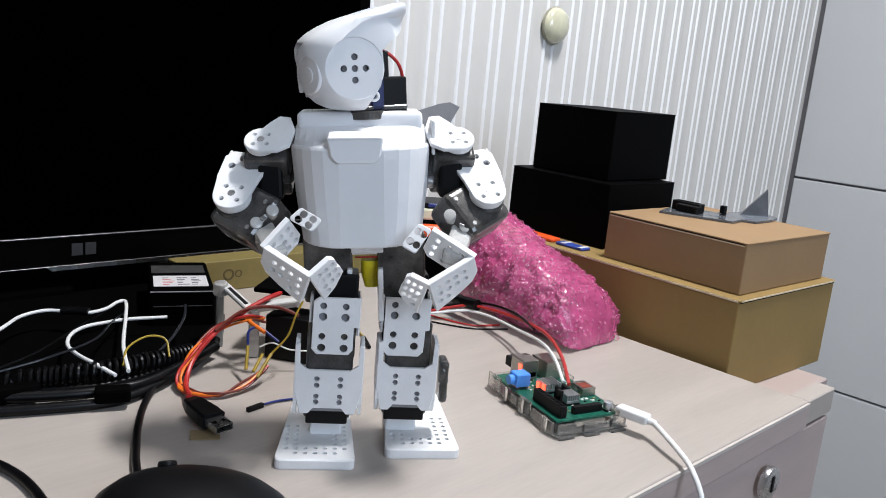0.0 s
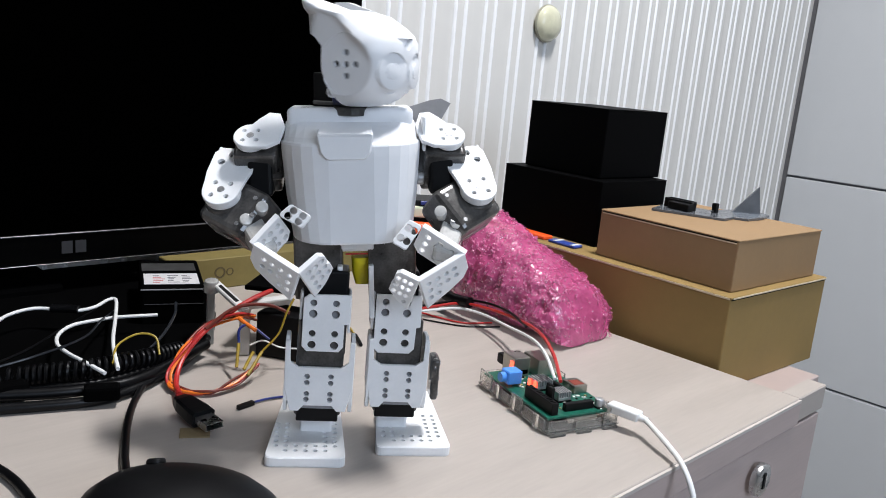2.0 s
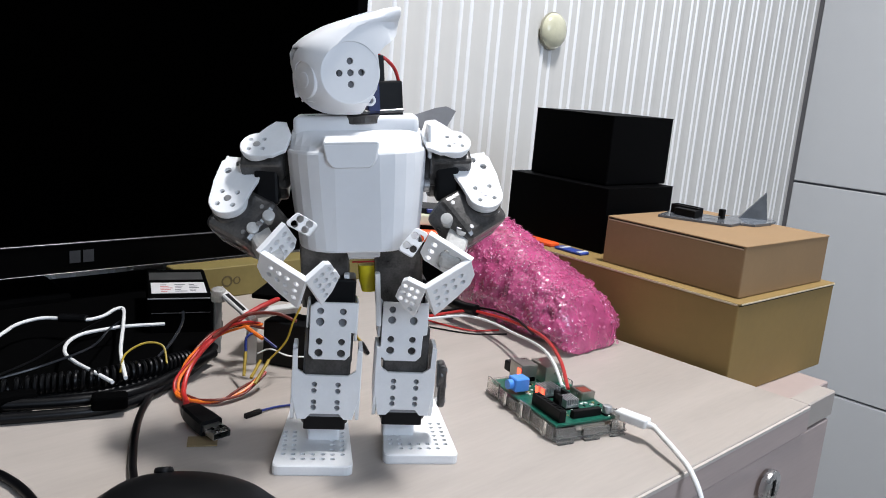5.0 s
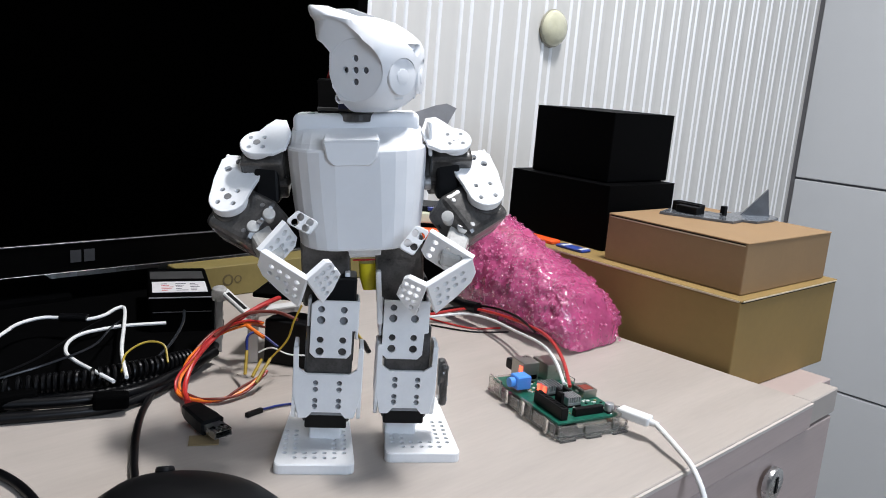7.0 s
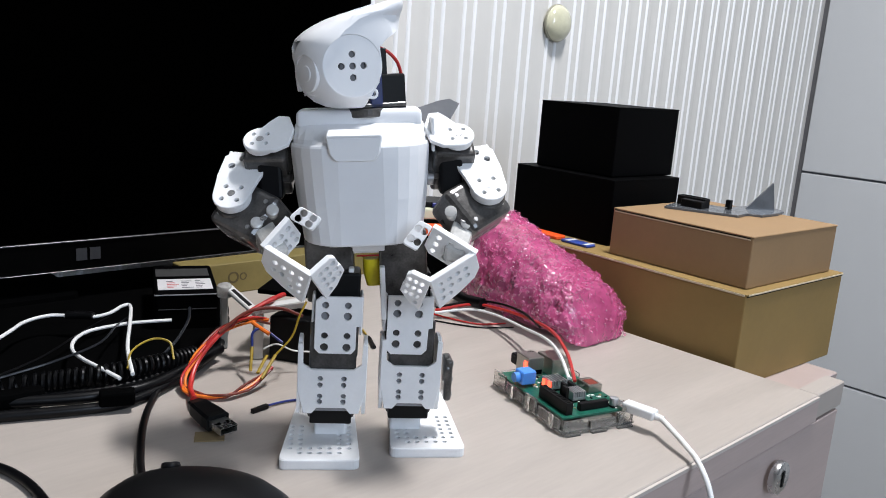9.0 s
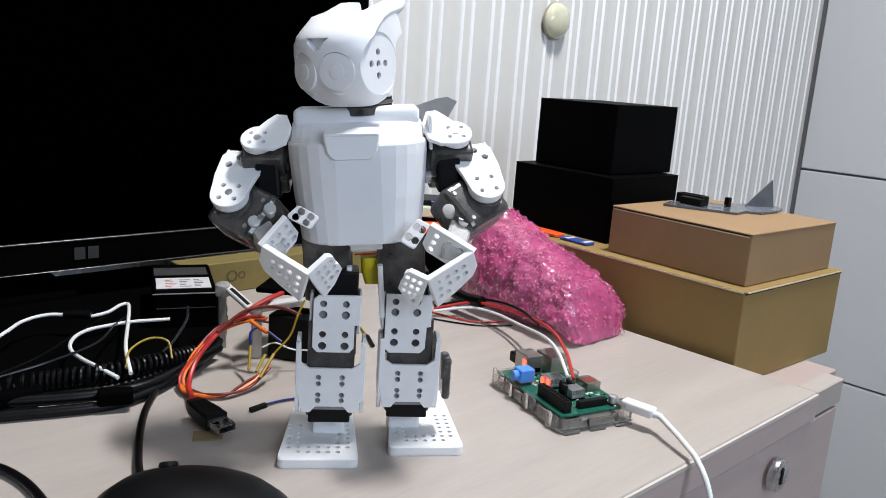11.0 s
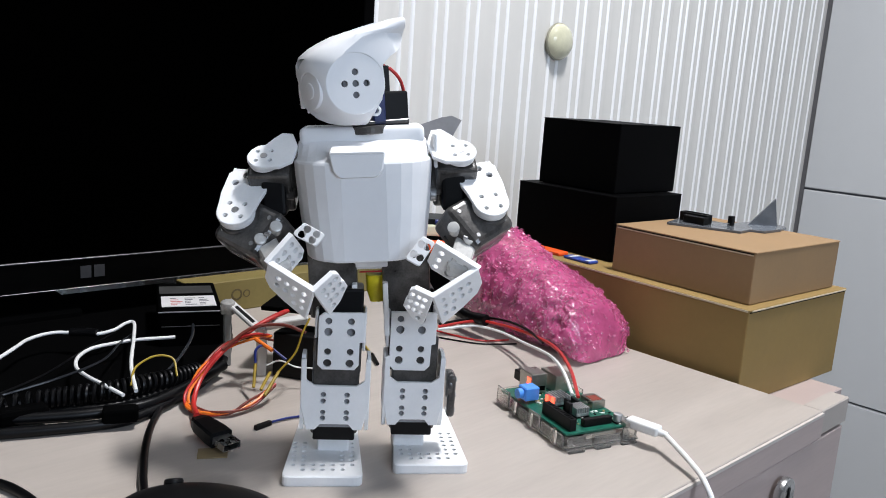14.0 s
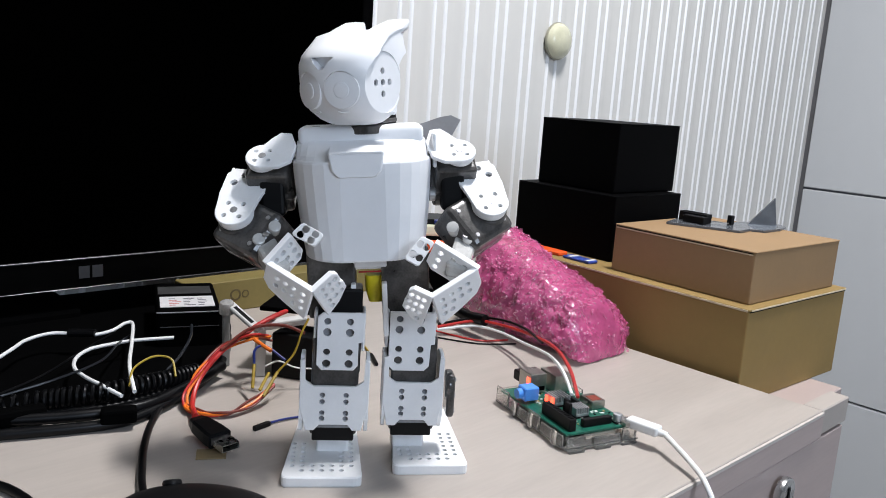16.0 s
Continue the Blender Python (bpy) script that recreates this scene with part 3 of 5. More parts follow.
# rim of each claw from the wrist to the tip, and the corners of its thumb plate
CLAW = {
    -1: (((-39.8, -40.3, 20.6), (-53.7, -47.9, 6.6), (-29.2, -56.0, -8.4), (-16.3, -50.6, 1.6)),
         ((-33.5, -39.3, 27.2), (-21.9, -41.7, 20.4), (-27.5, -44.0, 14.0), (-40.6, -41.3, 21.4))),
    1: (((38.8, -41.0, 13.3), (62.1, -48.8, -1.2), (35.8, -56.0, -14.5), (23.6, -52.9, -8.8)),
        ((31.8, -40.7, 17.5), (39.0, -42.0, 13.8), (29.1, -46.6, 1.1), (21.0, -44.9, 5.8))),
}


def arm(rb, side, dz):
    T = TRUNK
    s = side
    nrm = Vector((s * 0.06, -0.60, 0.80))

    def V(x, y, z):
        return Vector(mmv(s * x, y, z))
    # shoulder bracket
    base = T @ stance(V(57.3, -8, 62), (s, 0, 0.12), nrm)
    o = [(9.8 * math.cos(a), 9.8 * math.sin(a)) for a in [math.pi * (0.5 - q / 10) for q in range(11)]]
    o += [(-10, -9.6), (-17, -5), (-19, 8), (-15, 19), (-9, 20), (-4, 15)]
    holes = mmh(five_holes(5.6, 1.35))
    base_m = base @ (Matrix() if s > 0 else Matrix.Diagonal((1, -1, 1, 1)))
    bm = plate(mm2(o), holes, 2.2 * mm, base_m, 12, 0.5 * mm)
    b = part("shoulder_bracket", bm, WHITE_ARM, rb, "white shoulder bracket with a ring of holes")
    part("horn", cyl(9.0 * mm, 3.0 * mm, base @ Matrix.Translation(mmv(0, 0, -5.6)), 28, bevel=0.6 * mm), WHITE_ARM, b, "round servo horn", smooth=True)
    part("hole_backing", cyl(8.4 * mm, 0.5 * mm, base @ Matrix.Translation(mmv(0, 0, -2.6)), 24), HOLE, b)
    screw(b, base @ Matrix.Translation(mmv(0, 0, -0.35)), 2.5)
    if s > 0:
        part("shoulder_flange", box(*mmv(2.0, 18, 20), V(42.6, -1, 62), 0.8 * mm, 2, T), WHITE_ARM, rb, "white flange beside the chest")
    part("shoulder_servo", box(*mmv(14, 20, 30), V(47, 6, 50), 2 * mm, 2, T), SMOKE, rb, "smoked shoulder servo")
    # upper-arm servo, dark, below the horn
    part("upper_arm_servo", box(*mmv(25, 20, 30), mmv(-2, 0, -22), 2 * mm, 2, base), SMOKE, rb, "smoked dark upper-arm servo")
    part("servo_case", box(*mmv(14, 18, 24), V(53, 0, 38), 2 * mm, 2, T), BLACK, rb, "black servo case")
    # elbow bracket
    en = Vector((s * 0.10, -0.66, 0.74))
    eb = T @ stance(V(74.0, -18, 32.5), (1, 0, 0.34 * s), en)
    arc = [(11.0 * math.cos(a), 11.0 * math.sin(a)) for a in [math.radians(200 + 150 * q / 10) for q in range(11)]]
    if s < 0:
        arc = [(11.0 * math.cos(a), 11.0 * math.sin(a)) for a in [math.radians(-20 - 150 * (1 - q / 10)) for q in range(11)]]
    o = arc + ([(11.6, 6), (12.4, 12), (12, 27), (8, 31), (-8, 31), (-13.4, 27), (-14.6, 19), (-12.0, 8)] if s > 0 else [(12.0, 8), (14.6, 19), (13.4, 27), (8, 31), (-8, 31), (-12, 27), (-12.4, 12), (-11.6, 6)])
    hs = five_holes(6.4, 1.5) + [(s * -9.0, 21, 2.2), (s * 1, 26, 2.2), (s * 6, 20, 2.2)]
    e = part("elbow_bracket", plate(mm2(o), mmh(hs), 2.2 * mm, eb, 12, 0.4 * mm), WHITE_ARM, rb, "white elbow bracket with holes")
    part("horn", cyl(10.6 * mm, 3.4 * mm, eb @ Matrix.Translation(mmv(0, 0, -6.2)), 28, bevel=0.6 * mm), WHITE_ARM, e, "round servo horn", smooth=True)
    part("hole_backing", cyl(10.2 * mm, 0.5 * mm, eb @ Matrix.Translation(mmv(0, 0, -2.7)), 24), HOLE, e)
    part("hole_backing", box(*mmv(21, 11, 0.5), mmv(s * -2, 22, -2.8), 0, 1, eb), HOLE, e)
    screw(e, eb @ Matrix.Translation(mmv(0, 0, -0.35)), 2.5)
    part("outer_flange", box(*mmv(2, 22, 9), mmv(s * 10.5, 22, -6), 0.7 * mm, 1, eb), WHITE_ARM, e, "white outer flange")
    # forearm servo
    f = T @ stance(V(64.5, -9, 16.5), (-0.80 * s, -0.15, -0.55), (s * 0.30, -0.72, 0.62))
    fs = part("forearm_servo", box(*mmv(35, 31, 25), (0, 0, 0), 4.5 * mm, 3, f), SMOKE, rb, "smoked translucent forearm servo")
    part("servo_rim", box(*mmv(26, 31.6, 5), mmv(0, 0, -3), 1.2 * mm, 2, f), mat("smoke_light", (0.16, 0.155, 0.15), 0.2, var=0.3, scale=120), fs, "lighter seam of the case")
    for q in ((-14, -9), (-14, 9), (14, -9), (14, 9)):
        screw(fs, f @ Matrix.Translation(mmv(q[0] * 0.8, q[1], 12.3)), 1.6)
    part("elbow_cap", cyl(11.5 * mm, 16 * mm, eb @ Matrix.Translation(mmv(0, 0, -23)), 28, bevel=2 * mm), SMOKE, fs, "round smoked elbow cap", smooth=True)
    CLEAR = mat("milky_plastic", (0.50, 0.49, 0.47), 0.18, var=0.2, scale=90, coat=0.4)
    wr = part("wrist_horn", cyl(10 * mm, 5 * mm, T @ stance(V(57, -13, 13 + dz), (1, 0, 0), (-s * 0.62, -0.55, 0.2)), 28, bevel=1 * mm), CLEAR, rb, "milky round wrist horn", smooth=True)
    for q in ((52, -20, 19.5), (61, -22, 13)):
        part("pivot_boss", cyl(3.6 * mm, 8 * mm, T @ stance(V(q[0], q[1], q[2] + dz * 0.6), (1, 0, 0), (-s * 0.2, -0.8, 0.5)), 20, bevel=0.8 * mm), CLEAR, wr, "clear pivot boss", smooth=True)
    # wrist link to the claw
    root = T @ Vector(mmv(*CLAW[s][0][0])).lerp(Vector(mmv(*CLAW[s][0][1])), 0.55)
    back = T @ V(60, -16, 14 + dz * 0.6)
    run = root - back
    lk = part("wrist_link", box(run.length, 0.013, 0.011, (run.length / 2, 0, 0), 0.0025, 2, stance(back, run, (0, -0.5, 0.86))), CLEAR, rb, "milky plastic wrist link")
    screw(lk, stance(back.lerp(root, 0.3) + Vector((0, -0.0025, 0.0052)), run, (0, -0.5, 0.86)), 2.0)
    # hand: a claw of three perforated plates and the thumb plate
    rim, thumb = CLAW[s]
    rim = [Vector(mmv(*p)) for p in rim]
    thumb = [Vector(mmv(*p)) for p in thumb]
    c = sum(thumb, Vector()) / 4
    nn = (thumb[1] - thumb[0]).cross(thumb[3] - thumb[0])
    pm = stance(c, thumb[1] - thumb[0], nn if nn.y < 0 else -nn)
    flat = [(pm.inverted() @ p) for p in thumb]
    ring = rounded([(p.x, p.y) for p in flat], 2.0 * mm)
    hand = part("hand_thumb", plate(ring, [(p.x * k, p.y * k, 2.2 * mm) for p in flat for k in (0.43,)], 2.4 * mm, T @ pm, 14, 0.5 * mm), WHITE_ARM, rb, "white perforated thumb plate")
    drop = Vector((0, 0.5, -0.866))
    forms = (("palm", 21, [(u, v, 1.9) for u in (0.25, 0.52, 0.8) for v in (5, 11, 17)]),
             ("long_finger", 23, [(u, v, 1.75) for u in (0.28, 0.46, 0.64, 0.84) for v in (6.5, 12.5)] + [(0.7, 18.5, 1.75), (0.87, 18.5, 1.75)]),
             ("short_finger", 23, [(u, v, 1.75) for u in (0.28, 0.55, 0.82) for v in (5, 10.5, 16)] + [(0.3, 21, 1.6)]))
    for k, (name, H, hs) in enumerate(forms):
        p, q = ((rim[1], rim[0]), (rim[2], rim[1]), (rim[2], rim[3]))[k]
        x = (q - p).normalized()
        y = (drop - x * drop.dot(x)).normalized()
        z = x.cross(y)
        flip = z.y > 0
        m = T @ stance(p, x, -z if flip else z)
        g = -1 if flip else 1
        L = (q - p).length / mm
        if k == 1:
            o = [(0, 0), (L, 0), (L, H * 0.55), (L * 0.86, H * 0.80), (L * 0.5, H * 0.98), (0, H + 3)]
        elif k == 2:
            o = [(0, 0), (L - 2.5, 0), (L, 3), (L, H * 0.34), (L - 1.2, H * 0.40), (L + 0.6, H * 0.48), (L + 0.6, H * 0.74), (L * 0.55, H), (0, H + 3)]
        else:
            o = [(0, 0), (L, 0), (L, H - 4), (L - 4, H), (0, H)]
        holes = [((1 - u if k == 1 else u) * L, g * v, r) for u, v, r in hs if v < H]
        part(name, plate(mm2([(u, g * v) for u, v in o]), mmh(holes), 3.3 * mm, m, 12, 0.4 * mm), WHITE_ARM, hand, "white perforated finger plate" if k else "white perforated palm plate")


def head(rb):
    """Front is -y, the origin on the neck's axis at the chin."""
    def F(f, s, u):
        return Vector(mmv(s, -f, u))
    mid = 7.0
    rows = ((0, 16, 2, 12), (1.2, 21.5, 5, 16), (4, 27.5, 7.5, 20.5), (9, 33.0, 10, 25.8), (15, 36.0, 13, 28.6), (22, 37.5, 15.5, 30.2), (29, 38.0, 17.5, 30.4),
            (35, 38.0, 19, 29.8), (39.5, 35.8, 20, 28.2), (43.5, 30.6, 21.5, 26.2), (47, 24.0, 22.6, 25.0), (50.2, 16.0, 23.4, 24.4), (53.0, 7.0, 23.8, 24.2), (55.3, -1, 23.8, 24.0), (57.2, -8.5, 23.2, 23.2), (58.4, -13, 22, 22))
    secs = []
    for u, f, b, w in rows:
        mid = 7.0 if f > 12 else (f - b) / 2
        secs.append([(x, y - mid * mm, z) for x, y, z in squared(f - mid, b + mid, w, u, 72, 2.15, 2.8)])
    shell = loft(secs)
    cuts = []
    # gap between the two fins, open to the back
    cuts.append(loft([[F(-60, s, 34), F(7, s, 47.5), F(9.5, s, 90), F(-60, s, 90)] for s in (-11.5, 11.5)]))
    # hollow at the back for the neck servo
    cuts.append(loft([[F(-60, s, -12), F(2, s, -12), F(2, s, 20), F(-8, s, 37), F(-60, s, 45)] for s in (-22.0, 22.0)]))
    # side cut behind the cheek
    cuts.append(loft([[F(-60, s, -13), F(5, s, -13), F(3, s, 5), F(0.5, s, 9), F(-3, s, 14), F(-5.2, s, 24), F(-4.5, s, 33), F(-9, s, 37.5), F(-20, s, 44), F(-60, s, 60)] for s in (-43, 43)]))
    # flat flank under each fin
    for s in (-1, 1):
        cuts.append(loft([[F(f, s * w, u) for f, u in ((-60, 57), (-14, 53.6), (-3, 51.6), (7, 48.2), (16, 42.0), (22, 36.5), (14, 23.5), (12, 6.0), (-62, -15))] for w in (23.5, 45)]))
    # brow recess
    tri = ((-7.5, 38), (7.5, 38), (1.4, 31.5), (-1.4, 31.5))
    cuts.append(loft([[F(33.0, x, u) for x, u in tri], [F(45, x * 1.1, u) for x, u in tri]]))
    # pockets under the cheek and eye discs
    for s in (-1, 1):
        cuts.append(cyl(10.2 * mm, 12 * mm, stance(F(34.3, s * 10.8, 20.3), (0, 0, 1), (s * 0.30, -0.954, -0.01)), 40))
        cuts.append(cyl(17.0 * mm, 14 * mm, stance(F(11.7, s * 22.6, 23.5), (0, 1, 0), (s, -0.05, -0.01)) @ Matrix.Translation(mmv(0, 0, -3.0)), 48))
    h = part("head", carve(shell, cuts), WHITE, rb, "white rounded robot head with two swept-back fins", smooth=True)
    INNER = mat("head_inside", (0.16, 0.16, 0.17), 0.7)
    for s in (-1, 1):
        cm = stance(F(11.7, s * 22.6, 23.5), (0, 1, 0), (s, -0.05, -0.01))
        part("cheek_disc", carve(cyl(17.2 * mm, 6.5 * mm, cm @ Matrix.Translation(mmv(0, 0, -6.5)), 48, bevel=0.7 * mm), [cyl(1.9 * mm, 30 * mm, cm @ Matrix.Translation(mmv(x, y, -8)), 18) for x, y in ((0, 0), (6.3, 0), (-6.3, 0), (0, 6.3), (0, -6.3))]), WHITE, h, "round cheek disc with five holes")
        # Black plate added so that the shallow holes look deep in shade.
        part("cheek_backing", cyl(13 * mm, 0.5 * mm, cm @ Matrix.Translation(mmv(0, 0, -3.4)), 20), BLACK, h, "dark plate added behind the holes for their shade")
        part("jaw_clip", plate(ring2(0, 0, 3.2 * mm, 20), mmh([(0, 0, 1.7)]), 3 * mm, stance(F(0.5, s * 22.0, 8.0), (0, 1, 0), (s, 0, 0)), 12, 0.4 * mm), WHITE, h, "small ring-shaped clip")
        # eye disc: a low ring and a domed lens cover
        d = F(34.5, s * 10.8, 20.3)
        n = Vector((s * 0.30, -0.954, -0.01))
        em = stance(d, (0, 0, 1), n)
        part("eye_disc", cyl(10.1 * mm, 2.4 * mm, em @ Matrix.Translation(mmv(0, 0, -2.0)), 40, bevel=0.4 * mm), WHITE, h, "round white eye disc", smooth=True)
        part("eye_ring", cyl(4.6 * mm, 0.9 * mm, em, 36, r2=4.2 * mm, bevel=0.3 * mm), WHITE, h, "raised inner eye ring", smooth=True)
        part("mouth_line", tube([F(29.6, s * 12, 8.8), F(31.2, s * 9, 8.0), F(32.2, s * 6, 8.6)], 0.55 * mm, 6, 5), WHITE, h, "fine mouth ridge")
    part("head_filler", box(*mmv(42, 16, 30), mmv(0, -11, 22), 3 * mm, 2), INNER, h, "grey inside of the head")
    sv = part("neck_servo", box(*mmv(13, 22, 21), mmv(0, 14.5, 7.5), 1.2 * mm, 2), BLACK, h, "smoked dark neck servo")
    part("servo_flange", box(*mmv(14, 31, 3), mmv(0, 10, 0.5), 0.8 * mm, 1), SMOKE, sv)
    part("servo_body", box(*mmv(14, 8, 27), mmv(0, 7.0, 12.5), 0.8 * mm, 1), BLUE, sv, "blue servo body")
    part("servo_side", box(*mmv(10, 4, 26), mmv(0, 13, 20), 0.6 * mm, 1), BLACK, sv, "black servo lug")
    part("wire", tube([mmv(3, 12, 33), mmv(4, 17, 30), mmv(4, 22, 24), mmv(3, 24.5, 15), mmv(3, 24, 6)], 1.0 * mm, 8, 8), RED, sv, "red servo wire", smooth=True)
    part("neck_disc", cyl(11 * mm, 5 * mm, Matrix.Translation(mmv(0, 2, -6.0)), 28, bevel=0.8 * mm), SMOKE, h, "dark neck disc")
    return h


def robot():
    rb = thing("humanoid_robot", ROBOT, "small white humanoid toy robot with smoked servos standing on the desk", "robot")
    leg(rb, -1, -30.5, -28, (-35.5, -46.5, 47.5, 92, 2), -2)
    leg(rb, 1, 17.0, -18, (29.6, -28.5, 47, 92, 3), -2)
    torso(rb)
    arm(rb, -1, 0)
    arm(rb, 1, -7)
    return rb, head(rb)


rb, HEAD = robot()


# ---- small computer board in its clear case ----
PCB = mat("green_board", (0.009, 0.095, 0.062), 0.35, var=0.6, scale=350, bump=0.1, bump_scale=900)
CLEAR_CASE = mat("clear_case", (0.92, 0.91, 0.88), 0.06, var=0.03, scale=60, trans=0.93, ior=1.25, coat=0.4)
CABLE_BLACK = mat("black_cable", (0.0025, 0.0025, 0.003), 0.34, var=0.3, scale=80, spec=0.22)
CABLE_WHITE = mat("white_cable", (0.72, 0.72, 0.71), 0.4, var=0.05, scale=80)
ORANGE = mat("orange_wire", (0.72, 0.16, 0.015), 0.38, var=0.15, scale=150)
BROWN_W = mat("brown_wire", (0.13, 0.02, 0.012), 0.4, var=0.2, scale=150)
YELLOW = mat("yellow_wire", (0.32, 0.22, 0.02), 0.42, var=0.15, scale=150)
BLUE_W = mat("blue_wire", (0.012, 0.025, 0.16), 0.4, var=0.2, scale=150)
JACK_BLUE = mat("jack_blue", (0.08, 0.27, 0.72), 0.35, var=0.08, scale=90)
ALU = mat("aluminium", (0.50, 0.50, 0.51), 0.42, metal=0.85, var=0.1, scale=200)
TIN = mat("tin_plate", (0.40, 0.385, 0.35), 0.30, metal=0.9, var=0.12, scale=120)
LED_GLOW = bpy.data.materials.new("red_led_glow")
LED_GLOW.use_nodes = True
LED_GLOW.node_tree.nodes["Principled BSDF"].inputs["Base Color"].default_value = (0.8, 0.05, 0.02, 1)
LED_GLOW.node_tree.nodes["Principled BSDF"].inputs["Emission Color"].default_value = (1.0, 0.10, 0.05, 1)
LED_GLOW.node_tree.nodes["Principled BSDF"].inputs["Emission Strength"].default_value = 3.0


def computer_board():
    P = thing("computer_board", pose(0.0893, 0.4944, 0, 0, 0, 27), "green single-board computer in a clear open plastic case on the desk", "circuit board")

    def bx(name, x, y, z, sx, sy, sz, m, parent=P, label="", r=0.5):
        return part(name, box(*mmv(sx, sy, sz), mmv(x + sx / 2, y + sy / 2, z + sz / 2), r * mm, 1), m, parent, label)
    # case tray: floor, walls broken by openings, clips and feet
    tray = part("case_tray", box(*mmv(62, 93, 1.6), mmv(31, 46.5, 2.4), 0.6 * mm, 1), CLEAR_CASE, P, "clear plastic case tray")
    for x, y, sx, sy, h in ((0, 4, 1.6, 26, 9), (0, 33, 1.6, 14, 12), (0, 50, 1.6, 10, 8), (0, 74, 1.6, 17, 13), (60.4, 4, 1.6, 22, 9), (60.4, 30, 1.6, 30, 8), (60.4, 66, 1.6, 25, 12),
                            (2, 0, 20, 1.6, 9), (24, 0, 22, 1.6, 7), (48, 0, 12, 1.6, 10), (2, 91.4, 18, 1.6, 10), (44, 91.4, 16, 1.6, 10)):
        bx("case_wall", x, y, 1.4, sx, sy, h, CLEAR_CASE, tray, "", 0.4)
    for x, y in ((-2.0, 10), (-2.0, 40), (-2.0, 62), (62, 12), (62, 44)):
        bx("clip", x, y, 1, 2.0, 5, 11, CLEAR_CASE, tray, "clear clip", 0.5)
    for x, y in ((8, -2.5), (30, -2.5), (52, -2.5)):
        bx("case_tab", x - 6, y, 0, 13, 3.0, 1.6, CLEAR_CASE, tray, "clear tab", 0.4)
    for x, y in ((6, 8), (56, 8), (6, 86), (56, 86)):
        part("post", cyl(2.6 * mm, 7.6 * mm, Matrix.Translation(mmv(x, y, 1.4)), 14), CLEAR_CASE, tray)
    for x, y in ((4, 4), (50, 4), (4, 84), (50, 84)):
        bx("case_foot", x, y, 0, 7, 6, 2, CLEAR_CASE, tray, "", 0.4)
    board = bx("board", 3, 4, 10, 56, 85, 1.6, PCB, P, "green printed circuit board", 0.2)
    Z = 11.6
    hd = bx("pin_header", 7, 6.5, Z, 5.6, 34, 8.6, BLACK, board, "black pin header socket", 0.4)
    for i in range(13):
        bx("socket_slot", 8.4, 8 + i * 2.54, Z + 8.5, 2.8, 1.0, 0.25, BLACK_MATT, hd, "", 0.05)
    for i, x in enumerate((13.2, 16.0)):
        bx("plug_shell", x, 17 + i * 6, Z, 2.6, 5.2, 15, BLACK, board, "black wire plug", 0.3)
    bx("ribbon_connector", 21, 9.5, Z, 24, 4.2, 5.4, BLACK, board, "black ribbon connector", 0.4)
    bx("ribbon_connector", 38, 38, Z, 3.2, 22, 4.6, BLACK, board, "black ribbon connector", 0.4)
    for x, y, s in ((22, 46, 13.5), (25, 24, 11)):
        h = bx("heatsink", x, y, Z + 1.2, s, s, 2, ALU, board, "finned aluminium heatsink", 0.2)
        bx("chip", x - 0.5, y - 0.5, Z, s + 1, s + 1, 1.2, BLACK, board, "black chip", 0.1)
        for i in range(6):
            bx("fin", x + i * (s - 1.2) / 5, y, Z + 3.1, 1.2, s, 4.2, ALU, h, "", 0.15)
    bx("audio_jack", 3.5, 57, Z + 2, 12, 11, 10, JACK_BLUE, board, "blue audio jack", 0.8)
    part("jack_barrel", cyl(3.6 * mm, 4 * mm, stance(mmv(3.5, 62.5, Z + 7), (0, 1, 0), (-1, 0, 0)), 18), JACK_BLUE, board, "blue jack barrel")
    us = bx("usb_port", 19, 74, Z, 14, 17, 15, TIN, board, "metal double usb port", 0.5)
    bx("usb_slot", 20.4, 73.7, Z + 2, 11, 0.5, 3.4, BLACK_MATT, us, "dark slot", 0.05)
    bx("network_port", 38, 70, Z, 16, 21, 13.4, TIN, board, "metal network port", 0.5)
    bx("usb_dongle", 19.5, 91.2, Z + 3, 13, 9, 8, BLACK, P, "black usb dongle", 0.8)
    bx("hdmi_port", 46, 34, Z, 12, 15, 6.2, TIN, board, "metal video port", 0.5)
    bx("hdmi_label", 47.6, 36, Z + 6.1, 8.4, 9, 0.3, mat("brown_label", (0.20, 0.035, 0.02), 0.5), board, "dark red label", 0.1)
    cp = part("capacitor", cyl(3.3 * mm, 6.6 * mm, Matrix.Translation(mmv(50, 10, Z)), 20, bevel=0.5 * mm), ALU, board, "silver capacitor", smooth=True)
    part("capacitor_base", box(*mmv(7, 7, 1.4), mmv(50, 10, Z + 0.7), 0.3 * mm, 1), BLACK, cp)
    bx("micro_usb_port", 50, 0.5, Z, 8, 6, 2.8, TIN, board, "metal power port", 0.4)
    bx("card_slot", 18, 2, 7.0, 25, 26, 2.8, TIN, board, "metal card slot below the board", 0.4)
    rnd = random.Random(5)
    chip = mat("smd_tan", (0.35, 0.26, 0.12), 0.5)
    pale = mat("smd_pale", (0.75, 0.75, 0.70), 0.35)
    for i in range(150):
        x, y = rnd.uniform(13, 56), rnd.uniform(5, 72)
        if 19 < x < 38 and 22 < y < 61:
            continue
        bx("component", x, y, Z, rnd.choice((1.2, 1.8, 2.6)), rnd.choice((0.8, 1.4, 2.0)), rnd.uniform(0.5, 1.2), rnd.choice((chip, pale, BLACK, pale)), board, "", 0.1)
